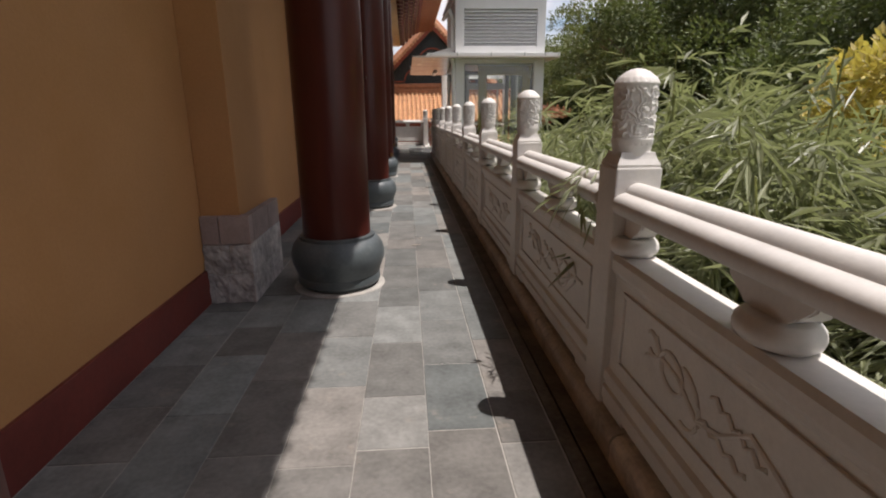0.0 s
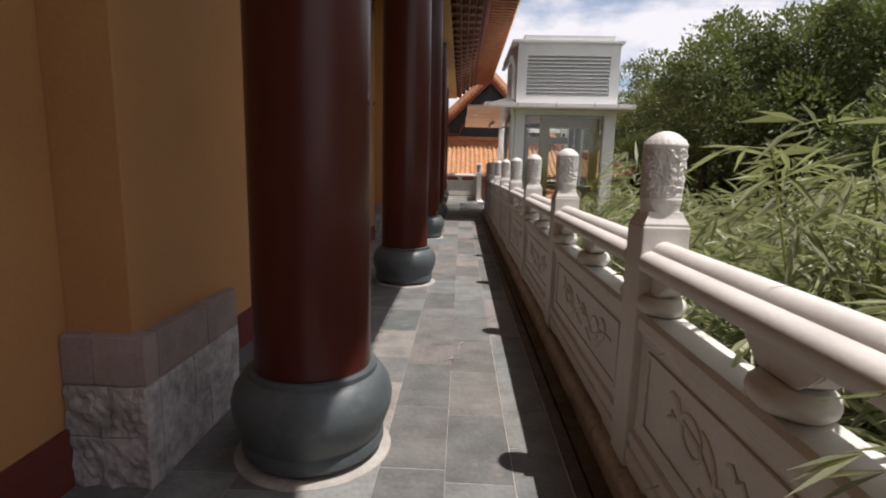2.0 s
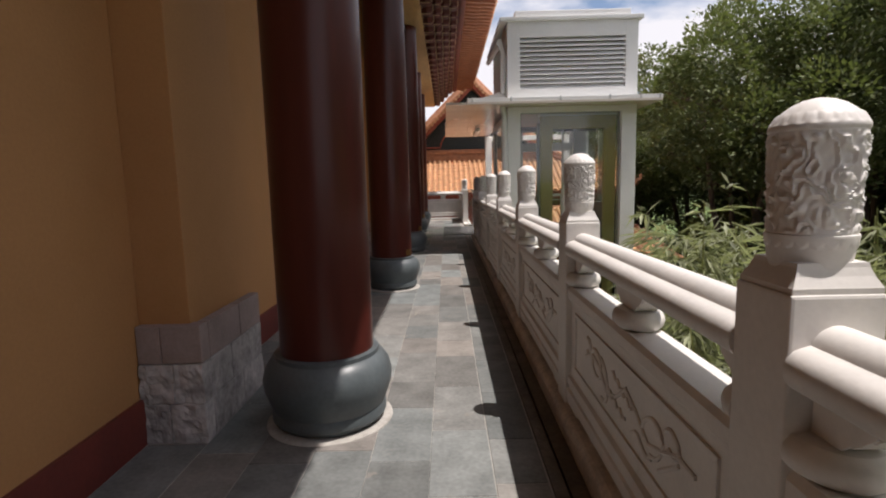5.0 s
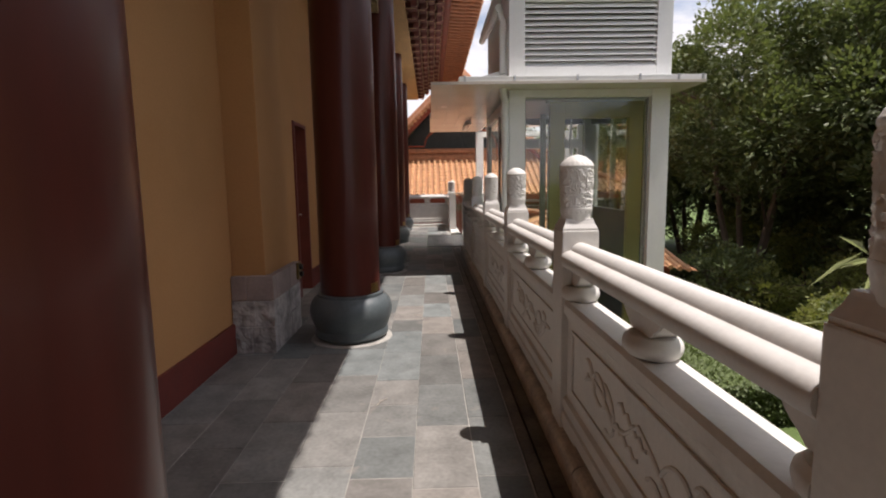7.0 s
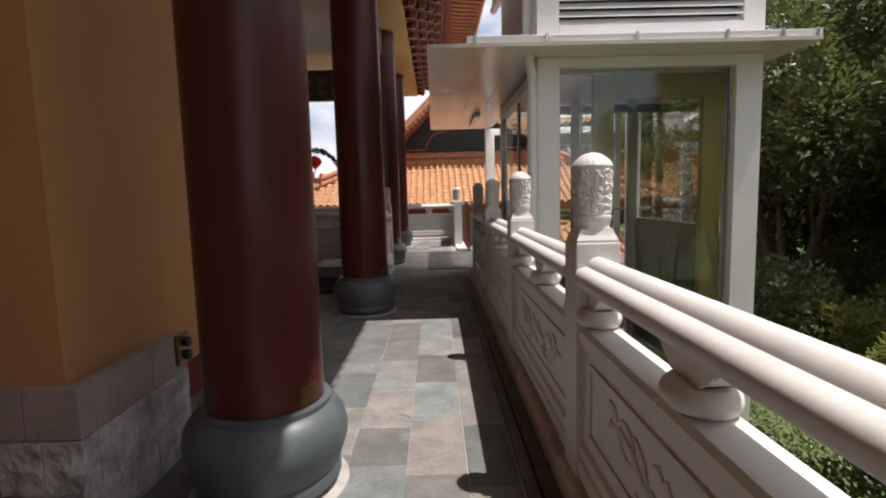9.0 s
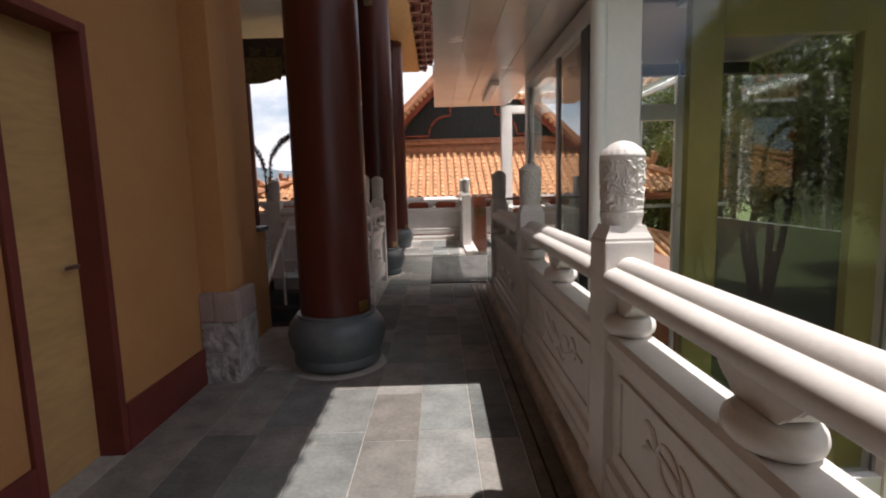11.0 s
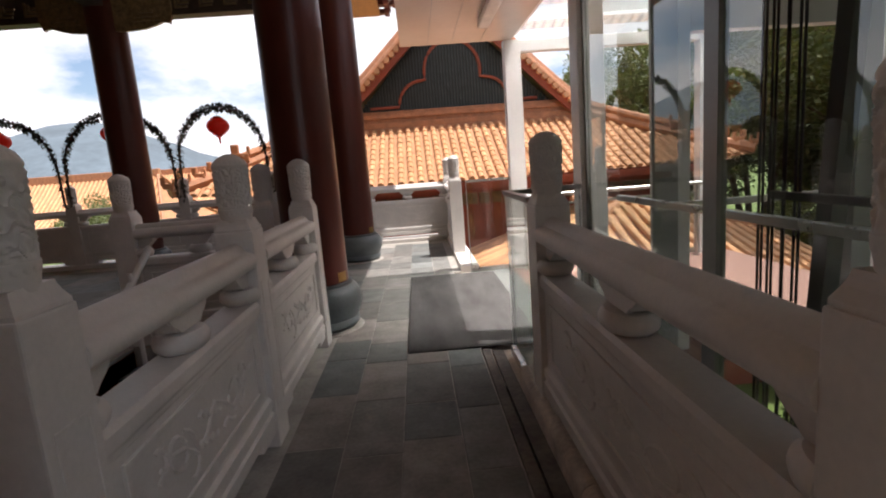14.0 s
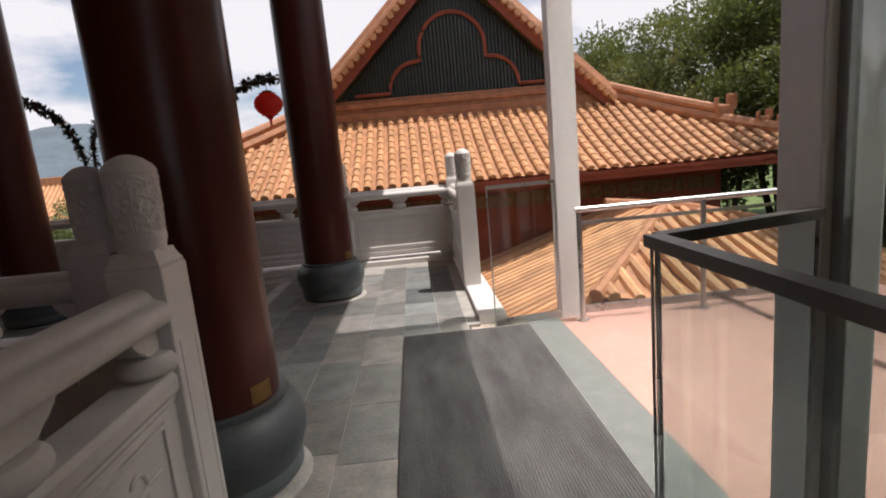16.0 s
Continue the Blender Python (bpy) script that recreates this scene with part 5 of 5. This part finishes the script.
for k in range(56):
    f = 3.2 + 4.75 * (k / 55) ** 0.9
    p = arc[int(f)].lerp(arc[int(f) + 1], f - int(f))
    b = rngb.uniform(0, 6.28)
    d = Vector((math.cos(b), math.sin(b), rngb.uniform(-0.7, 0.2))).normalized()
    tip = p + d * rngb.uniform(0.03, 0.16)
    for q in range(rngb.randint(2, 4)):
        e = (d + Vector((rngb.gauss(-0.2, 0.5), rngb.gauss(-0.1, 0.5), rngb.gauss(-0.4, 0.35)))).normalized()
        leaf_quads(verts, faces, tip, e, rngb.uniform(0.08, 0.165), rngb.uniform(0.010, 0.018), rngb.uniform(0.1, 0.5))
raw("leaves", verts, faces, BAMBOO_LEAF, bent)


def tree(name, rng, height, crown_r, leaf, leaf_mat, label, count=9000, trunk_r=0.22, low=0.32, category="tree", group="", tufts=62):
    """A trunk that forks into limbs, with leaf clumps at the limbs' ends."""
    th = thing(name, label, category, (0, 0, GROUND), group)
    wood = bmesh.new()
    ends = []
    for k in range(4):
        a = k * 1.57 + rng.uniform(-0.5, 0.5)
        top = Vector((math.cos(a) * crown_r * 0.35, math.sin(a) * crown_r * 0.35, height * rng.uniform(0.55, 0.8)))
        foot = Vector((math.cos(a) * trunk_r * 1.2, math.sin(a) * trunk_r * 1.2, -0.1))
        mid = foot.lerp(top, 0.45) + Vector((rng.gauss(0, 0.2), rng.gauss(0, 0.2), 0))
        tube([foot, foot.lerp(mid, 0.5), mid, mid.lerp(top, 0.5), top], trunk_r * 0.75, 7, wood, taper=trunk_r * 0.25)
        for m in range(6):
            s = mid.lerp(top, rng.uniform(0.0, 1))
            b = rng.uniform(0, 6.28)
            e = s + Vector((math.cos(b) * crown_r * rng.uniform(0.3, 0.7), math.sin(b) * crown_r * rng.uniform(0.3, 0.7), height * rng.uniform(0.02, 0.2)))
            tube([s, s.lerp(e, 0.5) + Vector((0, 0, 0.15)), e], trunk_r * 0.28, 5, wood, taper=0.02)
            ends.append(e)
    part("trunk", wood, BARK, th)
    clumps = []
    zc, zr = height * (1 + low) / 2, height * (1 - low) / 2
    for k in range(tufts):
        while True:
            p = Vector((rng.uniform(-1, 1), rng.uniform(-1, 1), rng.uniform(-1, 1)))
            if 0.3 < p.length < 1:
                break
        w = crown_r * (1.0 - 0.25 * max(0, p.z))
        c = Vector((p.x * w, p.y * w, zc + p.z * zr))
        clumps.append((c, rng.uniform(0.13, 0.33) * crown_r, Vector((p.x, p.y, 0.4 + 0.6 * rng.random())).normalized()))
    clumps += [(e, 0.2 * crown_r, Vector((0, 0, 1))) for e in ends]
    verts, faces = [], []
    weight = [r * r for c, r, lean in clumps]
    for c, r, lean in rng.choices(clumps, weight, k=count):
        d = Vector((rng.gauss(0, 1), rng.gauss(0, 1), rng.gauss(0, 0.8))).normalized()
        if d.dot(lean) < -0.1 and rng.random() < 0.75:
            d = -d
        n_ = noise.noise((c + d * r) * 1.6)
        p = c + d * r * (rng.uniform(0.6, 1.0) + 0.35 * n_) + lean * r * 0.25 * max(0, d.dot(lean))
        e = (d + lean * 0.4 + Vector((rng.gauss(0, 0.55), rng.gauss(0, 0.55), rng.gauss(0.1, 0.45)))).normalized()
        leaf_quads(verts, faces, p, e, leaf * rng.uniform(0.7, 1.4), leaf * 0.5, 0.2, Vector((rng.gauss(0, 0.5), rng.gauss(0, 0.5), 1)).normalized())
    raw("crown", verts, faces, leaf_mat, th)
    return th

rngt = random.Random(21)
tall = [tree("tree", rngt, 11.0, 4.6, 0.21, TREE_LEAF, "tall dark green broadleaf tree with several trunks", 40000, group="trees beyond the lawn", low=0.34) for _ in range(2)]
tall[0].location, tall[1].location = (13.8, 26.0, GROUND), (17.0, 22.5, GROUND)
for k, (x, y, s) in enumerate([(16.5, 36.0, 1.0), (21.0, 29.0, 1.1), (20.5, 17.0, 1.0), (17.5, 12.0, 0.95), (14.8, 6.5, 0.9), (23.5, 9.0, 1.05), (25.0, 22.0, 1.1), (12.3, 34.0, 0.78), (11.0, 41.0, 0.85), (13.5, -1.0, 0.95), (27.0, 37.0, 1.1), (12.6, 11.5, 0.72), (20, 2, 1.0)]):
    copy_thing(tall[k % 2], pose(x, y, GROUND, 0, 0, 71 * k) @ Matrix.Diagonal((s, s, s, 1)))
screen = tree("tree", rngt, 7.5, 4.2, 0.34, TREE_LEAF, "dense low branching dark green tree at the edge of the garden", 15000, low=0.03, group="trees behind the garden")
screen.location = (24.0, 12.0, GROUND)
for k, (x, y, s) in enumerate([(22.5, 19.0, 1.0), (24.0, 26.0, 1.1), (20.0, 32.0, 1.0), (23.5, 40.0, 1.2), (16.0, 44.0, 1.1), (8.0, 50.0, 1.2), (26.0, 4.0, 1.0), (24.0, -4.0, 1.0), (30.0, 32.0, 1.2), (-15.0, 40.0, 0.45), (-22.0, 41.0, 0.5), (-19.0, 47.0, 0.52), (-30.0, 50.0, 0.6)]):
    copy_thing(screen, pose(x, y, GROUND, 0, 0, 37 * k) @ Matrix.Diagonal((s, s, s, 1)))
gold = tree("tree", rngt, 5.6, 1.7, 0.16, YELLOW_LEAF, "small tree with bright yellow leaves", 7000, 0.08, 0.45)
gold.location = (7.3, 5.1, GROUND)
gold.scale = (0.78, 0.78, 1.02)
copy_thing(gold, pose(8.6, 4.0, GROUND, 0, 0, 100) @ Matrix.Diagonal((1.1, 1.1, 1.1, 1)))


def hedge(name, lo, hi, rng, label):
    th = thing(name, label, "hedge", (lo[0], lo[1], GROUND))
    size = [b - a for a, b in zip(lo, hi)]
    core = bmesh.new()
    box(core, (0.06, 0.06, 0), (size[0] - 0.06, size[1] - 0.06, size[2] - 0.05), 0.1)
    part("core", core, HEDGE_LEAF, th)
    verts, faces = [], []
    for k in range(9000):
        f = rng.random()
        if f < 0.55:
            p, nrm = Vector((rng.uniform(0, size[0]), rng.uniform(0, size[1]), size[2] + rng.gauss(-0.02, 0.03))), Vector((0, 0, 1))
        elif f < 0.8:
            p, nrm = Vector((rng.gauss(0.03, 0.03), rng.uniform(0, size[1]), rng.uniform(0, size[2]))), Vector((-1, 0, 0))
        else:
            p, nrm = Vector((rng.uniform(0, size[0]), rng.gauss(0.03, 0.03), rng.uniform(0, size[2]))), Vector((0, -1, 0))
        d = (nrm + Vector((rng.gauss(0, 0.8), rng.gauss(0, 0.8), rng.gauss(0, 0.8)))).normalized()
        leaf_quads(verts, faces, p - d * 0.03, d, 0.09, 0.05, 0.2)
    raw("leaves", verts, faces, HEDGE_LEAF, th)

hedge("hedge", (6.3, 15.0, 0), (8.3, 20.5, 0.8), random.Random(8), "low clipped green hedge on the lawn")
structure("pavement", boxed((8.5, 4, GROUND), (9.9, 26, GROUND + 0.03)), PINK_FLOOR, "pinkish paved garden path")
rngs = random.Random(31)
bush = tree("shrub", rngs, 1.9, 1.3, 0.14, TREE_LEAF, "round dark leafy garden shrub", 4200, 0.05, 0.05, "shrub", "garden shrubs")
bush.location = (12.0, 17.5, GROUND)
for k, (x, y, s) in enumerate([(13.5, 14.6, 1.2), (15.0, 19.0, 1.4), (10.8, 22.5, 1.2), (12.5, 12.0, 1.0), (16.5, 16.0, 1.3), (9.4, 24.0, 1.0), (18.0, 25.0, 1.6), (8.6, 11.0, 0.9)]):
    copy_thing(bush, pose(x, y, GROUND, 0, 0, 50 * k) @ Matrix.Diagonal((s, s, s, 1)))

pale = tree("shrub", rngs, 2.6, 1.5, 0.16, LIGHT_LEAF, "loose yellowish green shrub behind the tree trunks", 4500, 0.05, 0.05, "shrub", "pale garden shrubs")
pale.location = (17.5, 27.5, GROUND)
for k, (x, y, s) in enumerate([(11.4, 18.3, 0.62), (11.8, 21.6, 0.7), (12.3, 24.6, 0.75), (19.5, 24.0, 1.1), (21.5, 20.5, 1.2), (15.5, 30.5, 1.1), (18.5, 18.0, 0.9), (22.5, 26.0, 1.3), (14.0, 21.0, 0.8)]):
    copy_thing(pale, pose(x, y, GROUND, 0, 0, 64 * k) @ Matrix.Diagonal((s, s, s, 1)))

# fallen twigs on the floor
for x, y, a in ((1.10, 4.5, 20), (1.05, 11.4, -30), (0.9, 9.2, 60), (1.2, 4.75, 75)):
    tw = thing("twig", "thin dry fallen twig on the floor", "twig", (x, y, 0.006), "fallen twigs")
    bm = tube([(0, 0, 0), (0.05, 0.012, 0.004), (0.11, 0.0, 0.002)], 0.0025, 5)
    tube([(0.05, 0.012, 0.004), (0.08, 0.035, 0.003)], 0.002, 5, bm)
    part("stem", bm, KERB, tw)
    tw.rotation_euler.z = radians(a)

# ---- pieces: floor tiles ----
rngf = random.Random(2)
tile_meshes = {}
def floor_tile(x0, x1, y0, y1):
    key = (round(x1 - x0, 2), round(y1 - y0, 2))
    if key not in tile_meshes:
        bm = bmesh.new()
        w, l = key[0] / 2 - 0.002, key[1] / 2 - 0.002
        box(bm, (-w, -l, -0.03), (w, l, 0))
        bmesh.ops.bevel(bm, geom=[e for e in bm.edges if all(v.co.z > -0.001 for v in e.verts)], offset=0.003, segments=1, affect="EDGES")
        ob = part("tile", bm, SLATE, floor)
        tile_meshes[key] = ob.data
    else:
        ob = new("tile", tile_meshes[key])
        ob.parent = floor
    ob.matrix_basis = pose((x0 + x1) / 2, (y0 + y1) / 2, rngf.uniform(-0.0012, 0.0012), rngf.gauss(0, 0.05), rngf.gauss(0, 0.1), 0)

edges = [WALL_X + 0.02, -0.04, 0.257, 0.555, 0.853, 1.15, 1.447, 1.69]
for i, (a, b) in enumerate(zip(edges, edges[1:])):
    y = -4.98 + (0.31 if i % 2 else 0.0)
    while y < 23.0:
        ln = rngf.choice((0.60, 0.60, 0.60, 0.40))
        if y + ln <= 23.03 and not (a < 0.3 and 14.3 < y + ln and y < 18.2):
            floor_tile(a, b, y, y + ln)
        y += ln
for i in range(14):
    for j in range(7):
        x, y = -8.9 + 0.6 * i, 18.4 + 0.6 * j
        if x + 0.6 < WALL_X:
            floor_tile(x, x + 0.6, y, y + 0.6)

# ---- pieces: roof tiles of the hall ----
bm = bmesh.new()
n = 7
prof = [(0.066 * math.cos(math.pi * k / (n - 1)), 0.060 * math.sin(math.pi * k / (n - 1))) for k in range(n)]
lo = [bm.verts.new((u * 1.1, 0, v * 1.12 + 0.006)) for u, v in prof]
hi = [bm.verts.new((u * 0.93, 0.33, v * 0.88 - 0.003)) for u, v in prof]
for i in range(n - 1):
    bm.faces.new((lo[i], lo[i + 1], hi[i + 1], hi[i]))
bm.faces.new(lo)
first_tile = part("roof_tile", bm, ROOF_TILE, hall)
tile_data = first_tile.data
rest_v, rest_f = [], []
count = 0
used_first = False
for i in range(58):
    x = GX - 6.55 + 0.227 * i
    along = abs(x - GX)
    fmax = 1.0 if along < TOP_HALF else (EAVE_HALF - along) / (EAVE_HALF - TOP_HALF)
    steps = int(fmax * 11.5)
    for j in range(steps):
        f0, f1 = j / 11.5, (j + 1) / 11.5
        h0 = EAVE_HALF + (TOP_HALF - EAVE_HALF) * f0
        y0, y1 = EAVE_Y + (GY - EAVE_Y) * f0, EAVE_Y + (GY - EAVE_Y) * f1
        z0 = skirt_height(f0, min(1, along / h0))
        z1 = skirt_height(f1, min(1, along / (EAVE_HALF + (TOP_HALF - EAVE_HALF) * f1)))
        m = pose(x, y0 - 0.02, z0 + 0.012, math.degrees(math.atan2(z1 - z0, y1 - y0)), 0, 0)
        if count < 300 and abs(x - 2.6) < 3.8:
            if not used_first:
                ob, used_first = first_tile, True
            else:
                ob = new("roof_tile", tile_data)
                ob.parent = hall
            ob.matrix_basis = m
            count += 1
        else:
            st = len(rest_v)
            rest_v.extend(m @ v.co for v in tile_data.vertices)
            rest_f.extend(tuple(st + k for k in p.vertices) for p in tile_data.polygons)
raw("roof_tile_rest", rest_v, rest_f, ROOF_TILE, hall)["kind"] = "stuff"
